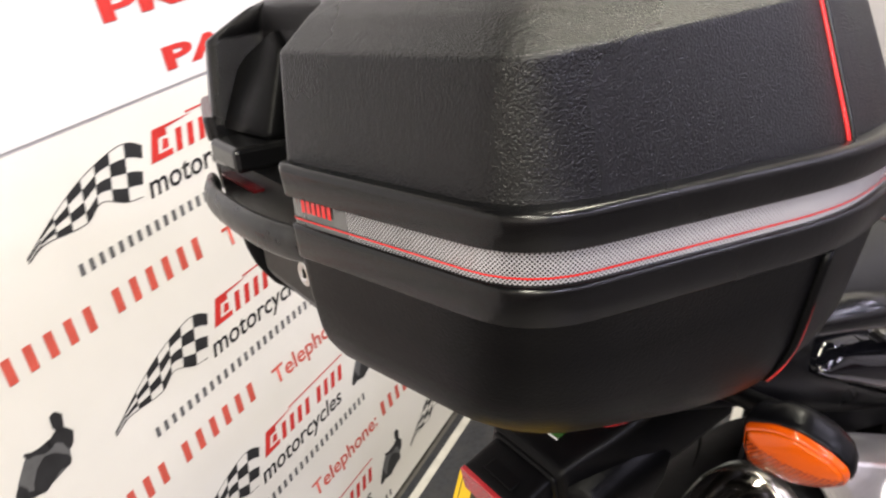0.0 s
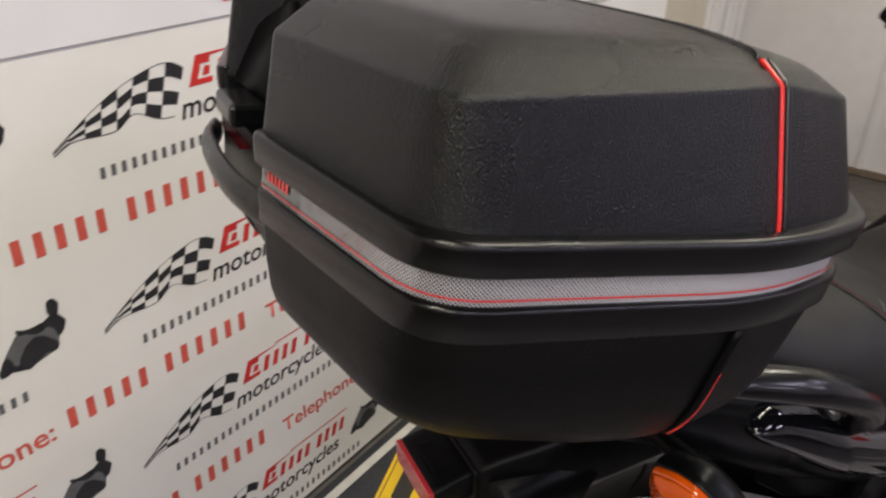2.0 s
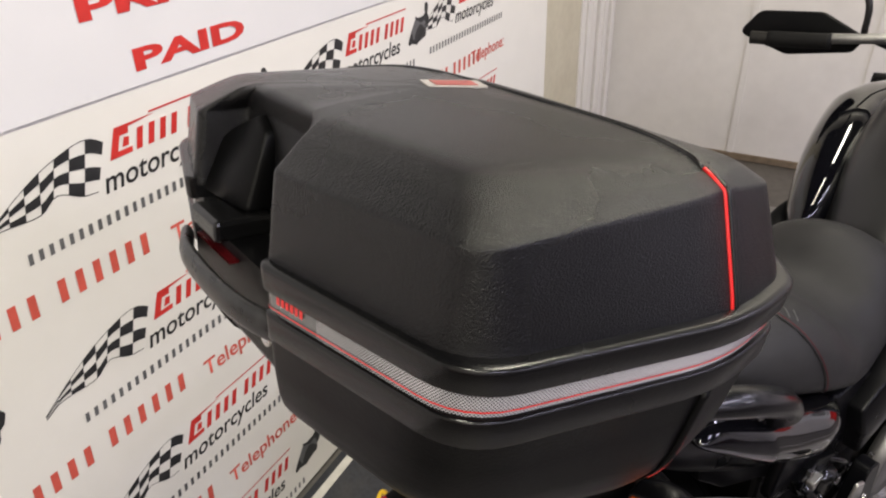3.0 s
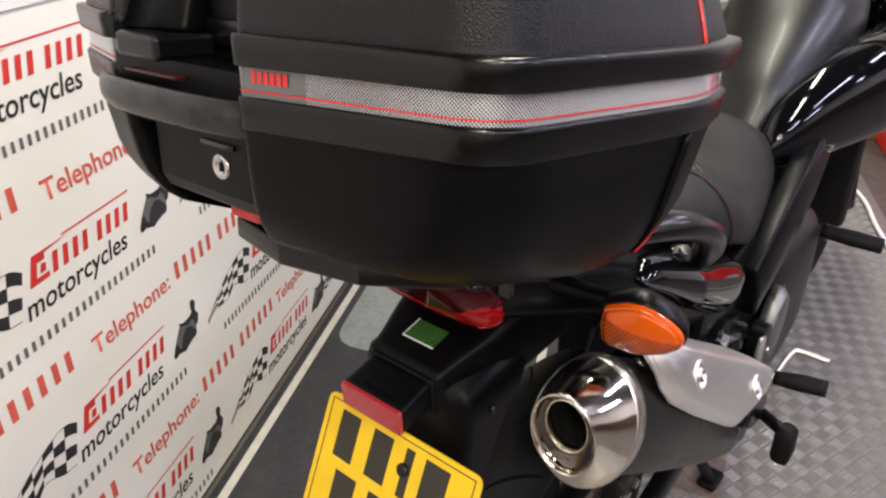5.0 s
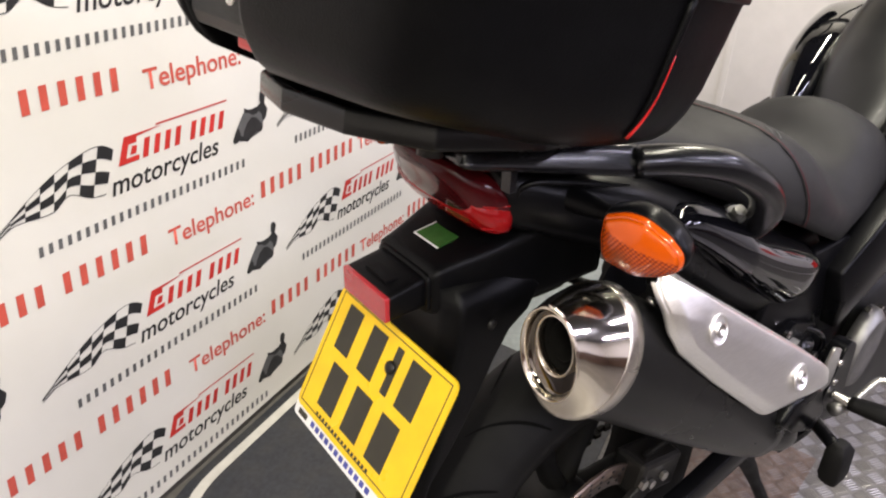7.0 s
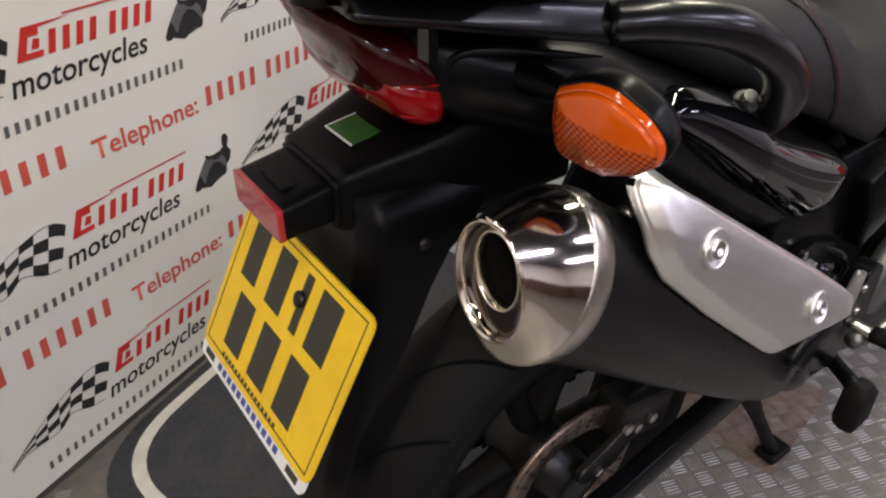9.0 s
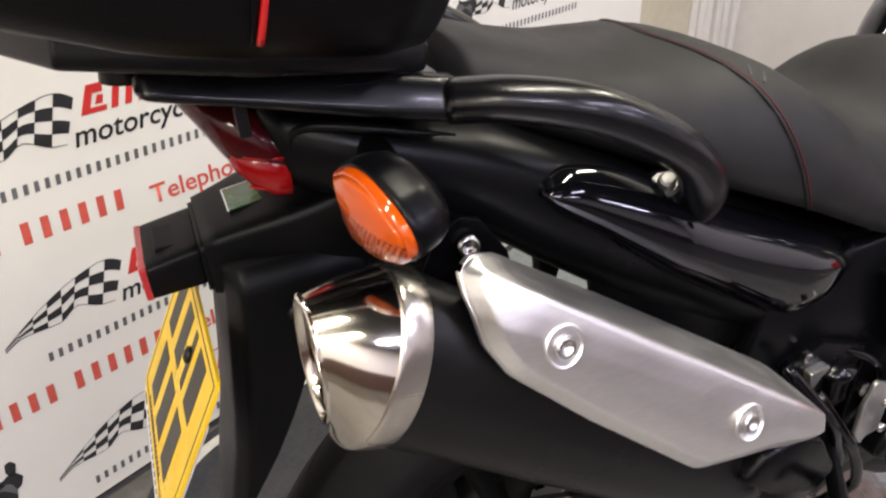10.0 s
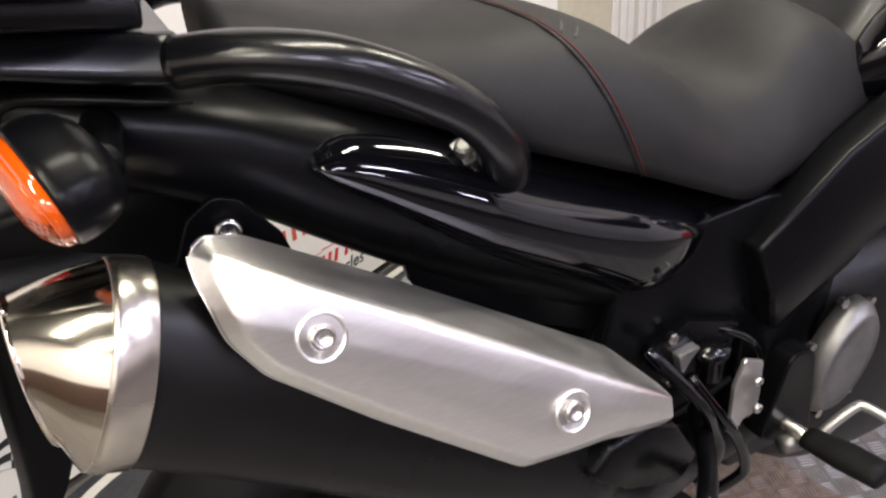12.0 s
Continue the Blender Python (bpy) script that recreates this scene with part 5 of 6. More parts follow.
    for s in (-1, 1):
        part("engine_cover", revolve(bmesh.new(), [(0, 0.082), (0.018, 0.08), (0.028, 0.07), (0.031, 0.066), (0.029, 0.06), (0.032, 0.05), (0.033, 0)], (0.938, s * 0.16, 0.49), (0, s, 0.0), 40, 0.6, (1, 0, -0.35)), ALLOY_DULL, eng, "silver oval engine cover")
        for k in range(7):
            a = 2 * math.pi * k / 7
            part("cover_bolt", revolve(bmesh.new(), [(0, 0.007), (0.008, 0.007), (0.009, 0)], (0.938 + 0.062 * math.cos(a), s * 0.168, 0.49 + 0.09 * math.sin(a)), (0, s, 0), 6), STEEL, eng, smooth=False)
    part("front_cylinder", box(bmesh.new(), (1.25, -0.09, 0.5), (1.47, 0.09, 0.68)), DARK_METAL, eng, bevel=0.02, smooth=False)
    part("rear_cylinder", box(bmesh.new(), (0.92, -0.09, 0.55), (1.1, 0.09, 0.75)), DARK_METAL, eng, bevel=0.02, smooth=False)
    # Small hardware behind the silencer: reservoir, hoses, cable guides.
    part("brake_reservoir", revolve(bmesh.new(), [(0, 0.02), (0.03, 0.021), (0.032, 0.024), (0.042, 0.024), (0.044, 0)], (0.735, -0.15, 0.54), (0, 0, 1), 18), ABS_SATIN, bike, "dark brake fluid reservoir")
    for r, run in ((0.0075, ((0.63, -0.165, 0.63), (0.678, -0.2, 0.56), (0.702, -0.2, 0.511), (0.715, -0.2, 0.47), (0.716, -0.18, 0.4))), (0.0068, ((0.69, -0.17, 0.57), (0.721, -0.195, 0.514), (0.744, -0.2, 0.476), (0.763, -0.2, 0.429), (0.766, -0.195, 0.399), (0.745, -0.17, 0.35))),
                   (0.0045, ((0.7, -0.13, 0.62), (0.78, -0.165, 0.58), (0.82, -0.15, 0.5), (0.8, -0.12, 0.4)))):
        part("hose", tube(bmesh.new(), list(run), r, 12), GLOSS, bike, "glossy black hose")
    for u, v, w, r in ((0.663, -0.165, 0.577, 0.008), (0.78, -0.16, 0.535, 0.01), (0.827, -0.16, 0.531, 0.009), (0.67, -0.155, 0.623, 0.007), (0.696, -0.17, 0.411, 0.009), (0.8, -0.165, 0.46, 0.008), (0.735, -0.16, 0.47, 0.007)):
        part("bolt", revolve(bmesh.new(), [(0, r), (0.007, r), (0.008, 0.6 * r), (0.0082, 0)], (u, v, w), (0, -1, 0.1), 6), STEEL, bike, smooth=False)
    # Alloy lug and dark brackets round the hoses.
    part("alloy_lug", slab(bmesh.new(), rounded([(0.676, 0.6, 0.004), (0.71, 0.603, 0.004), (0.694, 0.588, 0.004), (0.684, 0.57, 0.004)], 3), 0.012, Matrix(((1, 0, 0, 0), (0, 0, 1, -0.166), (0, 1, 0, 0), (0, 0, 0, 1)))), ALLOY, bike, "bare alloy lug", smooth=False, bevel=0.002)
    part("loom_clip", slab(bmesh.new(), rounded([(0.64, 0.612, 0.006), (0.7, 0.63, 0.006), (0.775, 0.6, 0.01), (0.76, 0.55, 0.01), (0.7, 0.545, 0.01), (0.66, 0.575, 0.006)], 3), 0.02, Matrix(((1, 0, 0, 0), (0, 0, 1, -0.155), (0, 1, 0, 0), (0, 0, 0, 1)))), TAIL_BLACK, bike, smooth=False, bevel=0.004)
    part("peg_joint", revolve(bmesh.new(), [(-0.012, 0.012), (0.012, 0.012), (0.014, 0.009), (0.0142, 0)], (0.822, -0.212, 0.437), (1, -0.2, 0), 14), ALLOY_DULL, bike, "dull alloy peg joint")
    part("battery_box", box(bmesh.new(), (0.6, -0.115, 0.42), (0.8, 0.115, 0.66)), ABS_FINE, bike, smooth=False, bevel=0.01)
    # Centre stand, folded legs on the floor.
    for s in (-1, 1):
        leg = part("stand_leg", tube(bmesh.new(), [(0.7, s * 0.118, 0.335), (0.76, s * 0.12, 0.27), (0.826, s * 0.121, 0.175), (0.935, s * 0.125, 0.015)], [0.016, 0.017, 0.012, 0.013], 12), MATT_BLACK, bike, "black centre stand leg")
        part("stand_foot", box(bmesh.new(), (0.905, s * 0.125 - 0.022, 0.006), (0.97, s * 0.125 + 0.022, 0.022)), MATT_BLACK, leg, smooth=False, bevel=0.006)


engine_and_frame()


def front_end():
    # Tank: satin black centre with gloss flanks.
    tank = part("fuel_tank", body_loft([(0.99, 0.06, 0.78, 0.85), (1.04, 0.085, 0.78, 0.935), (1.1, 0.106, 0.79, 0.995), (1.16, 0.12, 0.8, 1.04), (1.25, 0.132, 0.82, 1.09), (1.34, 0.134, 0.84, 1.115), (1.44, 0.118, 0.86, 1.1), (1.52, 0.07, 0.9, 1.05)], 36, 2.8, 0.015), TANK, bike, "satin black fuel tank with gloss flanks")
    part("filler_cap", revolve(bmesh.new(), [(0, 0.045), (0.008, 0.044), (0.011, 0.036), (0.012, 0)], (1.3, 0, 1.117), (-0.08, 0, 1), 28), ALLOY, tank, "alloy filler cap")
    for s in (-1, 1):
        bm = body_loft([(0.96, 0.01, 0.80, 0.845), (1.0, 0.032, 0.795, 0.892), (1.07, 0.05, 0.79, 0.935), (1.18, 0.066, 0.785, 0.97), (1.32, 0.074, 0.78, 0.99), (1.45, 0.072, 0.765, 0.985), (1.55, 0.054, 0.76, 0.95), (1.63, 0.015, 0.8, 0.9)], 40, 2.6)
        for v in bm.verts:
            v.co.y += s * (0.095 + 0.095 * min(1, (v.co.x - 0.96) / 0.36))
        part("tank_panel", bm, GLOSS, tank, "gloss black tank flank")
        part("fork_leg", tube(bmesh.new(), [(1.93, s * 0.1, 0.32), (1.78, s * 0.1, 0.62), (1.56, s * 0.1, 1.06)], [0.026, 0.024, 0.022], 14), DARK_METAL, bike, "dark front fork leg")
        # Bars, grips, guards and mirrors.
        part("grip", tube(bmesh.new(), [(1.33, s * 0.29, 1.075), (1.31, s * 0.35, 1.07), (1.29, s * 0.41, 1.065)], 0.017, 12), RUBBER, bike, "black rubber grip")
        guard = part("hand_guard", slab(bmesh.new(), rounded([(-0.14, -0.02, 0.02), (-0.03, -0.06, 0.03), (0.1, -0.03, 0.02), (0.12, 0.01, 0.02), (0.03, 0.06, 0.03), (-0.1, 0.045, 0.03)]), 0.012, Matrix(((0.25, 0, 0.97, 1.365), (-s, 0, 0.25 * s, s * 0.37), (0, 0.85, 0, 1.068), (0, 0, 0, 1)))), ABS_FINE, bike, "black plastic hand guard", bevel=0.004)
        part("bar_end", tube(bmesh.new(), [(1.29, s * 0.41, 1.065), (1.285, s * 0.43, 1.064), (1.28, s * 0.445, 1.063)], 0.014, 10), DARK_METAL, guard)
        stem = part("mirror", tube(bmesh.new(), [(1.38, s * 0.25, 1.09), (1.38, s * 0.26, 1.16), (1.39, s * 0.33, 1.23), (1.39, s * 0.37, 1.25)], 0.007, 10), DARK_METAL, bike, "black mirror on a thin stem")
        part("mirror_head", loft(bmesh.new(), [[(1.37 + 0.012 * k, s * 0.39 + a * (1 - 0.1 * k), 1.27 + b * (1 - 0.12 * k)) for a, b in [(0.075 * math.cos(q), 0.042 * math.sin(q)) for q in (2 * math.pi * j / 24 for j in range(24))]] for k in range(4)]), ABS_FINE, stem)
        ind = part("front_indicator", tube(bmesh.new(), [(1.62, s * 0.2, 0.93), (1.61, s * 0.26, 0.93), (1.6, s * 0.3, 0.93)], [0.012, 0.02, 0.016], 12), ABS_FINE, bike, "dark front indicator")
    part("handlebar", tube(bmesh.new(), [(1.29, -0.42, 1.065), (1.36, -0.24, 1.085), (1.44, -0.08, 1.1), (1.44, 0.08, 1.1), (1.36, 0.24, 1.085), (1.29, 0.42, 1.065)], 0.011, 12), ALLOY_DULL, bike, "silver handlebar")
    part("bar_clamp", box(bmesh.new(), (1.4, -0.09, 1.06), (1.48, 0.09, 1.11)), DARK_METAL, bike, smooth=False, bevel=0.01)
    part("top_yoke", box(bmesh.new(), (1.48, -0.13, 1.03), (1.6, 0.13, 1.06)), ALLOY, bike, "alloy top yoke", smooth=False, bevel=0.01)
    part("front_cowl", body_loft([(1.55, 0.17, 0.86, 1.12), (1.65, 0.19, 0.84, 1.15), (1.78, 0.15, 0.84, 1.08), (1.88, 0.06, 0.88, 0.98)], 16, 3.0), GLOSS, bike, "gloss black front cowl")
    part("front_mudguard", loft(bmesh.new(), [[(1.93 + r * math.sin(a), y, 0.32 + r * math.cos(a)) for y, r in ((-0.07, 0.31), (-0.05, 0.345), (0, 0.36), (0.05, 0.345), (0.07, 0.31), (0.05, 0.338), (0, 0.35), (-0.05, 0.338))] for a in (-1.0 + 1.9 * i / 20 for i in range(21))]), SATIN_PAINT, bike, "black front mudguard")
    part("radiator", box(bmesh.new(), (1.56, -0.16, 0.42), (1.6, 0.16, 0.72)), DARK_METAL, bike, smooth=False, bevel=0.01)
    # Clutch and brake hoses from the bars to the frame.
    for s in (-1, 1):
        part("bar_cable", tube(bmesh.new(), [(1.38, s * 0.23, 1.08), (1.5, s * 0.2, 1.02), (1.54, s * 0.12, 0.92), (1.5, s * 0.08, 0.8)], 0.005, 8), RUBBER, bike, "black control cable")


front_end()


# ---- top case ----
CASE_TILT = 10.0
CASE_LEAN = -2.5
CASE = BIKE @ Matrix.Translation((0.0, 0.015, 1.073)) @ Euler((radians(CASE_LEAN), radians(CASE_TILT), 0)).to_matrix().to_4x4()
case = empty("top_case", CASE, "black grained plastic top case with silver strip and red piping", "top case")
RIGHT = [(-0.06, -0.046, 0.006), (-0.12, -0.062, 0.010), (-0.081, -0.247, 0.035), (0.125, -0.2875, 0.3), (0.212, -0.271, 0.06), (0.266, -0.212, 0.045)]
LEFT = [(0.266, 0.244, 0.045), (0.205, 0.312, 0.055), (0.1, 0.298, 0.2), (-0.068, 0.25, 0.03), (-0.105, 0.122, 0.010), (-0.06, 0.112, 0.006)]
CENTRE = 0.016


def plan(points, turn=None):
    """A plan outline with three extra points on each straight; turn replaces the radius of the rear corners."""
    corners = [(x, y, turn if turn and x in (-0.081, -0.068) else r) for x, y, r in points]
    fine, seg, out = rounded(corners, 6), 7, []
    for i in range(len(corners)):
        out += fine[i * seg:(i + 1) * seg]
        a, b = fine[(i + 1) * seg - 1], fine[(i + 1) * seg % len(fine)]
        out += [a.lerp(b, k / 4) for k in (1, 2, 3)]
    return out


OUTLINE = plan(RIGHT + LEFT)
SOFT = plan(RIGHT + LEFT, 0.09)
# The lips turn the rear corners in a wider curve than the lid.
LIP = plan(RIGHT + LEFT, 0.058)
# Above the lid's shoulder the recess between the rear lobes runs out.
FLAT = plan([(-0.113, -0.03, 0.006)] + RIGHT[1:] + LEFT[:-1] + [(-0.109, 0.1, 0.006)])
MID = 0.085


def case_ring(su, sv, height, plan=OUTLINE):
    """The case outline shrunk about its middle; height and sv may depend on the place along the case."""
    out = []
    for p in plan:
        k = su if p.x < MID else 0.5 * su + 0.5 * max(su, 0.9 if su > 0.65 else su)
        w = sv(p.x) if callable(sv) else sv
        x, y = MID + (p.x - MID) * k, CENTRE + (p.y - CENTRE) * w
        z = height(x) if callable(height) else height
        out.append((x, y, z - max(0.0, z - 0.18) * 5.6 * max(0.0, y - CENTRE) ** 2))
    return out


def ahead(x):
    """0 at the rear corners, 1 from the piping on."""
    return min(1.0, max(0.0, (x + 0.07) / 0.195))


def crease(x):
    return 0.2435 + 0.058 * (x + 0.063) if x < 0.13 else 0.2547 - 0.14 * (x - 0.13)


def shoulder(x):
    return 0.2685 if x < 0.13 else 0.2685 - 0.02 * (x - 0.13) - 2.2 * (x - 0.13) ** 2


def rounded_columns(rings, rounds=3):
    """Cuts the corners of the lines that run from ring to ring, again and again."""
    rows = [[Vector(p) for p in r] for r in rings]
    for _ in range(rounds):
        out = [rows[0]]
        for a, b in zip(rows, rows[1:]):
            out += [[p.lerp(q, f) for p, q in zip(a, b)] for f in (0.25, 0.75)]
        rows = out + [rows[-1]]
    return rows


def lid_rings():
    foot, low = case_ring(0.972, 0.97, 0.172, LIP), case_ring(0.969, 0.966, 0.181, LIP)
    edge = case_ring(0.94, lambda x: 0.942 - 0.062 * ahead(x), crease)
    brow = case_ring(0.735, lambda x: 0.775 + 0.025 * ahead(x), shoulder, FLAT)
    mid = case_ring(0.5, 0.5, lambda x: shoulder(x) + 0.002, FLAT)
    core = case_ring(0.12, 0.12, lambda x: shoulder(x) + 0.003, FLAT)

    def step(a, b, f):
        return [Vector(p).lerp(Vector(q), f) for p, q in zip(a, b)]

    keys = [foot, low, step(low, edge, 0.3), step(low, edge, 0.93), step(low, edge, 0.982), step(edge, brow, 0.03), step(edge, brow, 0.14), step(edge, brow, 0.8), step(brow, mid, 0.12), step(brow, mid, 0.4), mid, core]
    return rounded_columns(keys)


LID = lid_rings()


def lid_mesh():
    """The lid's shell, its top faces evened out."""
    bm = loft(bmesh.new(), LID, caps=(True, True))
    crown = [v for v in bm.verts if v.co.z > 0.2605]
    for _ in range(30):
        bmesh.ops.smooth_vert(bm, verts=crown, factor=0.5, use_axis_x=False, use_axis_y=False, use_axis_z=True)
    return bm


def belly(z, k):
    """The lower shell rises towards its rear end."""
    return lambda x: z + k * max(0.0, 0.07 - x)


BASE = [(0.972, 0.972, 0.12), (0.966, 0.964, 0.116), (0.952, 0.946, 0.088), (0.93, 0.92, belly(0.05, 0.07)), (0.908, 0.893, belly(0.029, 0.12)), (0.88, 0.862, belly(0.014, 0.16)), (0.845, 0.827, belly(0.005, 0.16)), (0.785, 0.772, belly(0.001, 0.14)), (0.6, 0.6, belly(0.0, 0.08)), (0.3, 0.3, 0.0)]


def top_case():
    lid = part("lid", lid_mesh(), ABS_GRAIN, case, "grained black lid")
    base = part("base", loft(bmesh.new(), [case_ring(*r, plan=SOFT) for r in reversed(BASE)], caps=(True, True)), ABS_FINE, case, "smooth black lower shell")
    # Two smooth lips with the clear strip between them.
    part("upper_lip", loft(bmesh.new(), [case_ring(s, s, z, LIP) for s, z in ((0.95, 0.1587), (0.997, 0.1589), (1.0, 0.16), (1.006, 0.174), (1.0052, 0.1768), (1.001, 0.1785), (0.985, 0.179), (0.955, 0.179))]), ABS_SATIN, case, "smooth satin black lip")
    part("lower_lip", loft(bmesh.new(), [case_ring(s, s, z, LIP) for s, z in ((0.95, 0.1175), (0.979, 0.1177), (0.9815, 0.1188), (0.987, 0.1365), (0.986, 0.1386), (0.981, 0.1395), (0.95, 0.1395))]), ABS_SATIN, case, "smooth satin black lip")
    part("core", loft(bmesh.new(), [case_ring(0.955, 0.955, 0.134, LIP), case_ring(0.955, 0.955, 0.16, LIP)]), ABS_SATIN, case)
    n = len(LIP)
    # Strip panels on the two sides of the latch, with running length as texture coordinate.
    for s in (-1, 1):
        idx = [i for i in range(n) if s * (LIP[i].y - CENTRE) > 0.0795 and LIP[i].x < 0.262]
        if s > 0:
            idx = idx[::-1]
        bm = bmesh.new()
        uv = bm.loops.layers.uv.new("UVMap")
        run, last, cols = 0.0, None, []
        pts = [Vector((MID + (LIP[i].x - MID) * 0.972, CENTRE + (LIP[i].y - CENTRE) * 0.972)) for i in idx]
        fine = []
        for a, b in zip(pts, pts[1:]):
            m = max(1, int((b - a).length / 0.012))
            fine += [a.lerp(b, k / m) for k in range(m)]
        fine.append(pts[-1])
        for p in fine:
            run += (p - last).length if last is not None else 0
            last = p
            cols.append((bm.verts.new((p.x, p.y, 0.1385)), bm.verts.new((p.x, p.y, 0.16)), run))
        for (a, b, r0), (c, d, r1) in zip(cols, cols[1:]):
            f = bm.faces.new((a, c, d, b))
            for loop, w in zip(f.loops, ((r0, 0), (r1, 0), (r1, 0.0215), (r0, 0.0215))):
                loop[uv].uv = w
        strip = part("silver_strip", bm, STRIP, case, "clear silver strip with black dot screen")
        line = part("strip_line", loft(bmesh.new(), [[(p.x * 1.0 + (p.x - MID) * 0.004, p.y * 1.004, z) for p in fine] for z in (0.1429, 0.1439)], closed=False), RED_TRIM, strip, "thin red line")
        bm = bmesh.new()
        for k in range(6):
            p, q = fine[1].lerp(fine[5], 0.25 + 0.13 * k), fine[1].lerp(fine[5], 0.25 + 0.13 * k + 0.09)
            vs = [bm.verts.new((MID + (e.x - MID) * 1.005, e.y * 1.005, z)) for e, z in ((p, 0.1485), (q, 0.1485), (q, 0.1565), (p, 0.1565))]
            bm.faces.new(vs)
        part("strip_mark", bm, RED_TRIM, strip, "small red lettering shown as bars", smooth=False)
        bm = bmesh.new()
        tail = [p for p in fine if 0.17 < p.x < 0.24 and abs(p.y) > 0.2]
        if len(tail) > 2:
            for k in range(3):
                p, q = tail[0].lerp(tail[-1], 0.2 + 0.24 * k), tail[0].lerp(tail[-1], 0.2 + 0.24 * k + 0.16)
                bm.faces.new([bm.verts.new((MID + (e.x - MID) * 1.006, e.y * 1.006, z)) for e, z in ((p, 0.1475), (q, 0.1475), (q, 0.157), (p, 0.157))])
            part("model_mark", bm, RED_TRIM, strip, "small red lettering shown as bars", smooth=False)

    # Red piping up the lid's flank and over its shoulder; dark groove across the top.
    def flank(rows, x, s):
        """The place on a shell where the plan line x meets its side s, row by row."""
        out = []
        for r in rows:
            ring = r if isinstance(r, list) else case_ring(*r, plan=SOFT)
            best = None
            for a, b in zip(ring, ring[1:] + ring[:1]):
                if (a[0] - x) * (b[0] - x) <= 0 and abs(b[0] - a[0]) > 1e-6 and s * a[1] > 0.02:
                    t = (x - a[0]) / (b[0] - a[0])
                    p = Vector(a).lerp(Vector(b), t)
                    if best is None or abs(p.y) > abs(best.y):
                        best = p
            if best is not None:
                out.append(best)
        return out

    shell = lid_mesh()
    tree = BVHTree.FromBMesh(shell)
    shell.free()

    def on_lid(x, y):
        hit = tree.ray_cast(Vector((x, y, 0.5)), Vector((0, 0, -1)))[0]
        return hit if hit is not None else Vector((x, y, 0.25))

    for s in (-1, 1):
        up = [p for p in flank(LID, 0.124, s) if 0.178 < p.z and abs(p.y - CENTRE) > 0.244]
        part("red_piping", tube(bmesh.new(), up, 0.0015, 8, 3), RED_TRIM, lid, "red piping")
        part("piping_groove", tube(bmesh.new(), [p + Vector((0.005, 0, -0.0008)) for p in up], 0.0022, 8, 3), ABS_SATIN, lid)
        # On the base the piping lies in front of a low rib, which leans back towards the bottom.
        low = sum((flank([BASE[1 + i]], 0.1235, s) for i in range(5)), [])
        part("lower_piping", tube(bmesh.new(), [p + Vector((0, s * 0.0009, 0)) for p in [low[1].lerp(low[2], 0.25)] + low[2:]], 0.0021, 8, 3), RED_TRIM, base, "red piping")
        part("base_rib", tube(bmesh.new(), [p + Vector((-0.0042, s * 0.0012, 0)) for p in low], [0.0034, 0.0034, 0.003, 0.0015, 0.0006], 8, 3), ABS_FINE, base)
    top = [on_lid(x, CENTRE + y) for x, y in ((0.124, -0.244), (0.13, -0.228), (0.142, -0.19), (0.149, -0.15), (0.153, -0.09), (0.154, 0.0), (0.153, 0.09), (0.149, 0.15), (0.142, 0.19), (0.13, 0.228), (0.124, 0.244))]
    part("top_seam", tube(bmesh.new(), top, 0.0024, 8, 4), ABS_SATIN, lid, "dark seam across the lid")
    # Badge on the lid's top.
    bm = slab(bmesh.new(), rounded([(-0.014, -0.028, 0.003), (0.014, -0.028, 0.003), (0.014, 0.028, 0.003), (-0.014, 0.028, 0.003)], 3), 0.0015, Matrix.Translation((0.103, 0.018, 0.2704)) @ Euler((0, 0, radians(72))).to_matrix().to_4x4())
    badge = part("badge", bm, BADGE, lid, "silver and red badge", smooth=False)
    part("badge_field", box(bmesh.new(), (-0.009, -0.02, 0.0016), (0.009, 0.02, 0.0022), Matrix.Translation((0.103, 0.018, 0.2704)) @ Euler((0, 0, radians(72))).to_matrix().to_4x4()), BADGE_RED, badge, smooth=False)

    # Latch between the rear lobes: an upright slab in the recess, the catch block, the handle and the lock panel.
    rings = []
    for d in (0.0, 0.004, 0.03):
        k = 0.94 if d == 0 else 1.0
        face = rounded([(0.046, 0.168, 0.004), (0.118, 0.168, 0.004), (0.118, 0.212, 0.012), (0.104, 0.226, 0.012), (0.072, 0.244, 0.006), (0.054, 0.232, 0.01)], 3)
        rings.append([(-0.083 + d + (p.y - 0.168) * 0.36 - (p.x - 0.046) * 0.12, 0.082 + (p.x - 0.082) * k, 0.2 + (p.y - 0.2) * k) for p in face])
    part("latch_column", loft(bmesh.new(), rings), ABS_FINE, case, "black upright latch slab")
    part("latch_block", box(bmesh.new(), (-0.112, 0.038, 0.149), (-0.06, 0.094, 0.168)), ABS_SATIN, case, "black latch block", smooth=False, bevel=0.004)
    part("latch_gap", box(bmesh.new(), (-0.1, -0.05, 0.1), (-0.058, 0.118, 0.15)), ABS_FINE, case, smooth=False)
    part("latch_line", box(bmesh.new(), (-0.1085, 0.02, 0.1385), (-0.1, 0.09, 0.1405)), RED_CLEAR, case, smooth=False)
    part("carry_handle", tube(bmesh.new(), [(-0.104, -0.066, 0.121), (-0.114, -0.045, 0.122), (-0.121, -0.01, 0.123), (-0.122, 0.04, 0.123), (-0.118, 0.09, 0.122), (-0.106, 0.126, 0.121)], [0.0125, 0.0125, 0.0125, 0.0125, 0.0125, 0.0125], 14, 6, 0.5), ABS_WORN, case, "worn grey-black carrying handle")
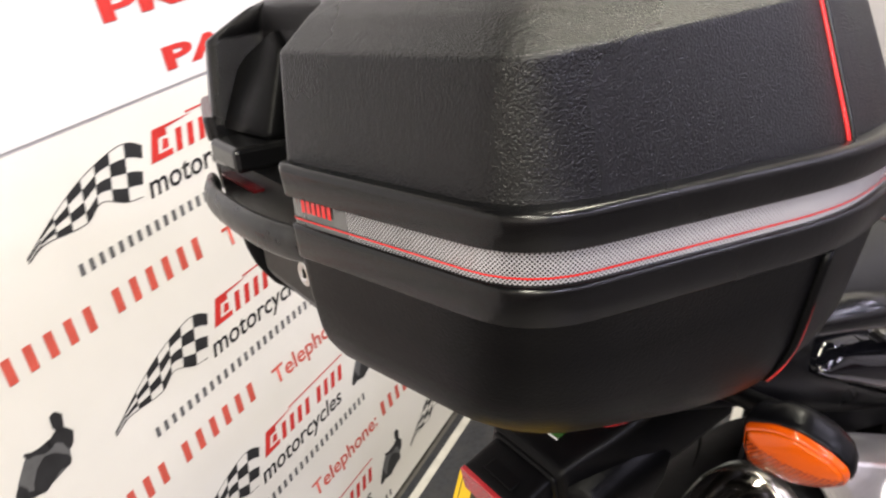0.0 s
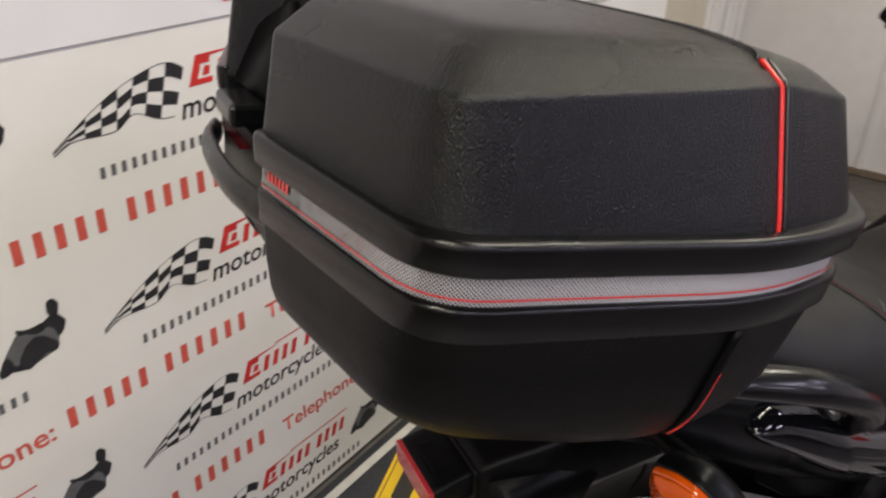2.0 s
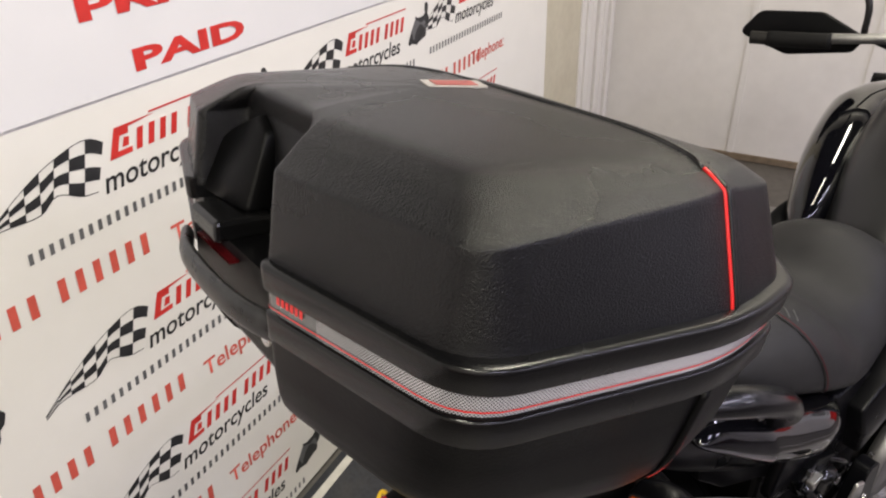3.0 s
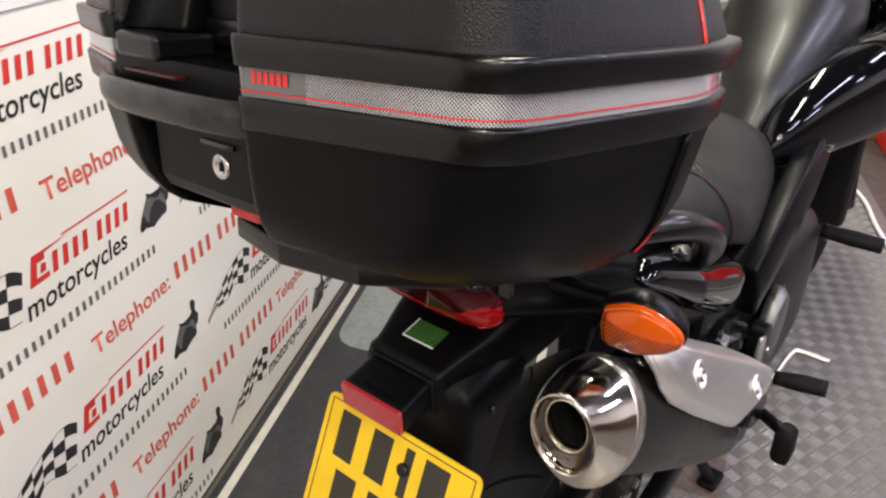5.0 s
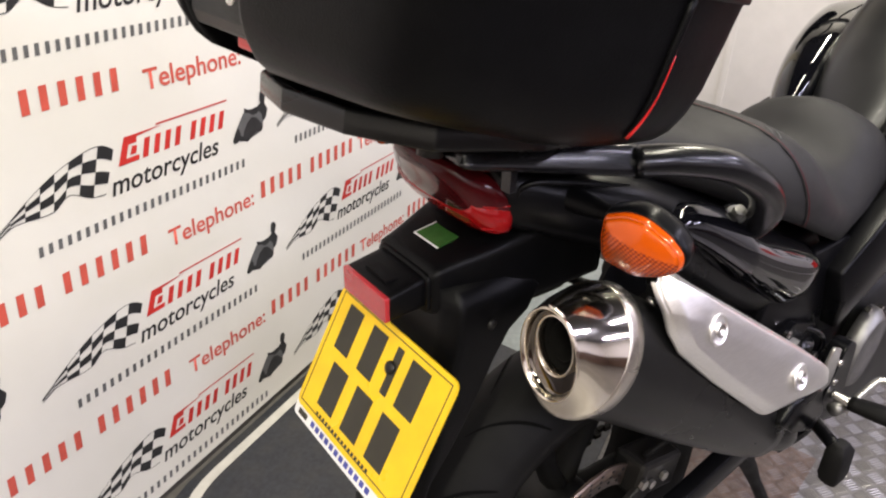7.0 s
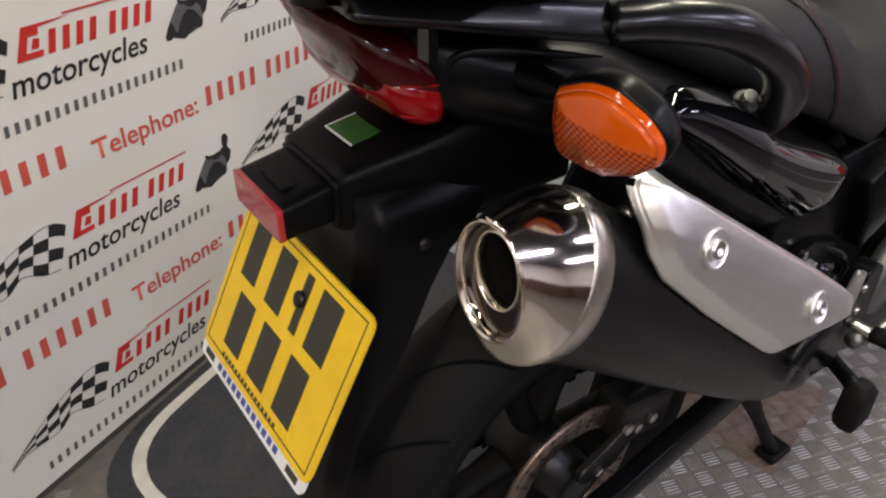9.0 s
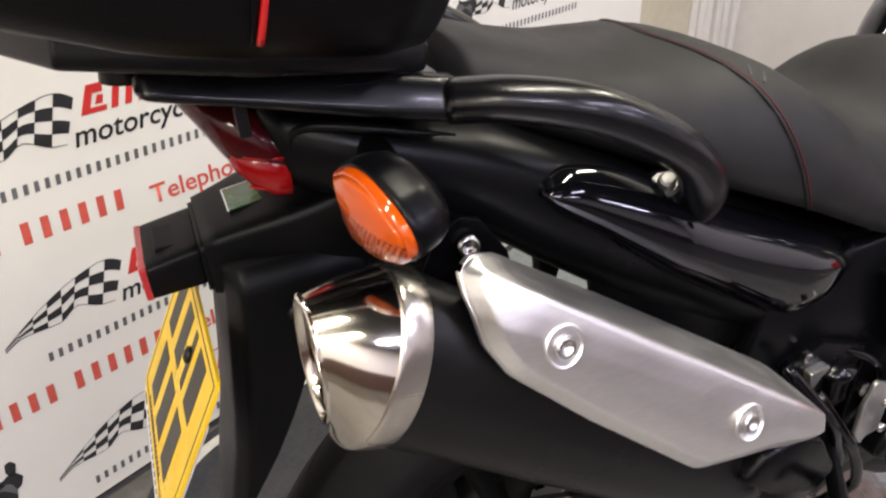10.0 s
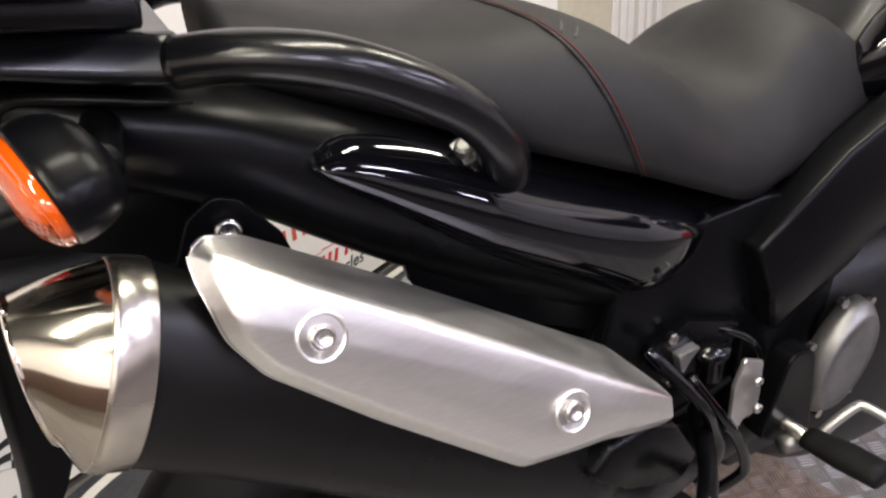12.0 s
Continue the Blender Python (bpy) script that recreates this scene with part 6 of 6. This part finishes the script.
    panel = part("lock_panel", loft(bmesh.new(), [[(x + d, y, z) for x, y in ((-0.083, -0.05), (-0.083, 0.098), (-0.05, 0.112), (-0.05, -0.05))] for z, d in ((0.038, 0.006), (0.05, 0.0), (0.106, -0.002))]), ABS_FINE, case, "recessed black lock panel", smooth=False, bevel=0.003)
    part("lock_slot", box(bmesh.new(), (-0.0865, -0.012, 0.088), (-0.082, 0.03, 0.0915)), GLOSS, panel, smooth=False)
    lock = part("key_lock", revolve(bmesh.new(), [(-0.006, 0.0105), (0.003, 0.0105), (0.0045, 0.0095), (0.0047, 0.0065), (0.003, 0.006), (0.003, 0.0)], (-0.081, 0.008, 0.0725), (-1, 0, 0), 24), STEEL, panel, "bright round key lock")
    part("key_slot", box(bmesh.new(), (-0.0856, 0.0068, 0.069), (-0.0835, 0.0092, 0.076)), DARK_METAL, lock, smooth=False)
    part("release_button", box(bmesh.new(), (-0.074, -0.022, 0.029), (-0.05, 0.016, 0.044)), RED_BUTTON, case, "red release button", smooth=False, bevel=0.003)


top_case()


def luggage_plate():
    t = empty("luggage_plate", CASE, "black plastic mounting plate bolted to the carrier", "luggage plate")
    out = rounded([(-0.037, 0.004, 0.004), (-0.021, -0.076, 0.004), (0.026, -0.138, 0.006), (0.135, -0.154, 0.008), (0.259, -0.135, 0.006), (0.259, 0.135, 0.006), (0.135, 0.154, 0.008), (0.026, 0.138, 0.006), (-0.021, 0.084, 0.004)], 3)
    bm = bmesh.new()
    loft(bm, [[(0.12 + (p.x - 0.12) * s, p.y * s, z) for p in out] for s, z in ((0.965, -0.0235), (0.995, -0.0225), (1.0, -0.019), (1.0, -0.004), (0.985, 0.0))])
    part("plate_body", bm, ABS_SATIN, t, bevel=0.002)
    for x, y in ((0.06, -0.09), (0.06, 0.09), (0.22, -0.09), (0.22, 0.09)):
        part("spacer", revolve(bmesh.new(), [(0, 0.012), (0.02, 0.012)], (x, y, -0.04), (0, 0, 1), 12), DARK_METAL, t)


luggage_plate()


# ---- far things ----
def red_cabinet():
    t = empty("red_cabinet", pose(3.0, -2.35, 0), "red enamelled workshop cabinet with a white notice above", "cabinet")
    part("body", box(bmesh.new(), (-0.04, -0.45, 0.05), (0.15, 0.31, 0.47)), RED_PAINT, t, smooth=False, bevel=0.01)
    part("plinth", box(bmesh.new(), (-0.09, -0.45, 0.0), (0.15, 0.32, 0.14)), RED_PAINT, t, smooth=False, bevel=0.006)
    board = part("notice", box(bmesh.new(), (-0.02, -0.4, 0.472), (0.1, 0.3, 0.9)), WHITE_PLASTIC, t, smooth=False, bevel=0.004)
    for k in range(3):
        part("notice_bar", box(bmesh.new(), (-0.024, -0.2, 0.55 + 0.09 * k), (-0.02, 0.2, 0.58 + 0.09 * k)), INK_BLACK, board, smooth=False)


red_cabinet()


def hose():
    t = empty("air_hose", pose(0, 0, 0), "pale grey air hose lying on the floor", "hose")
    part("hose_run", tube(bmesh.new(), [(1.4, -2.4, 0.012), (1.78, -1.905, 0.012), (1.86, -1.85, 0.012), (2.2, -1.824, 0.016), (2.52, -1.824, 0.012), (2.95, -1.7, 0.012)], 0.008, 10), WHITE_PLASTIC, t)


hose()
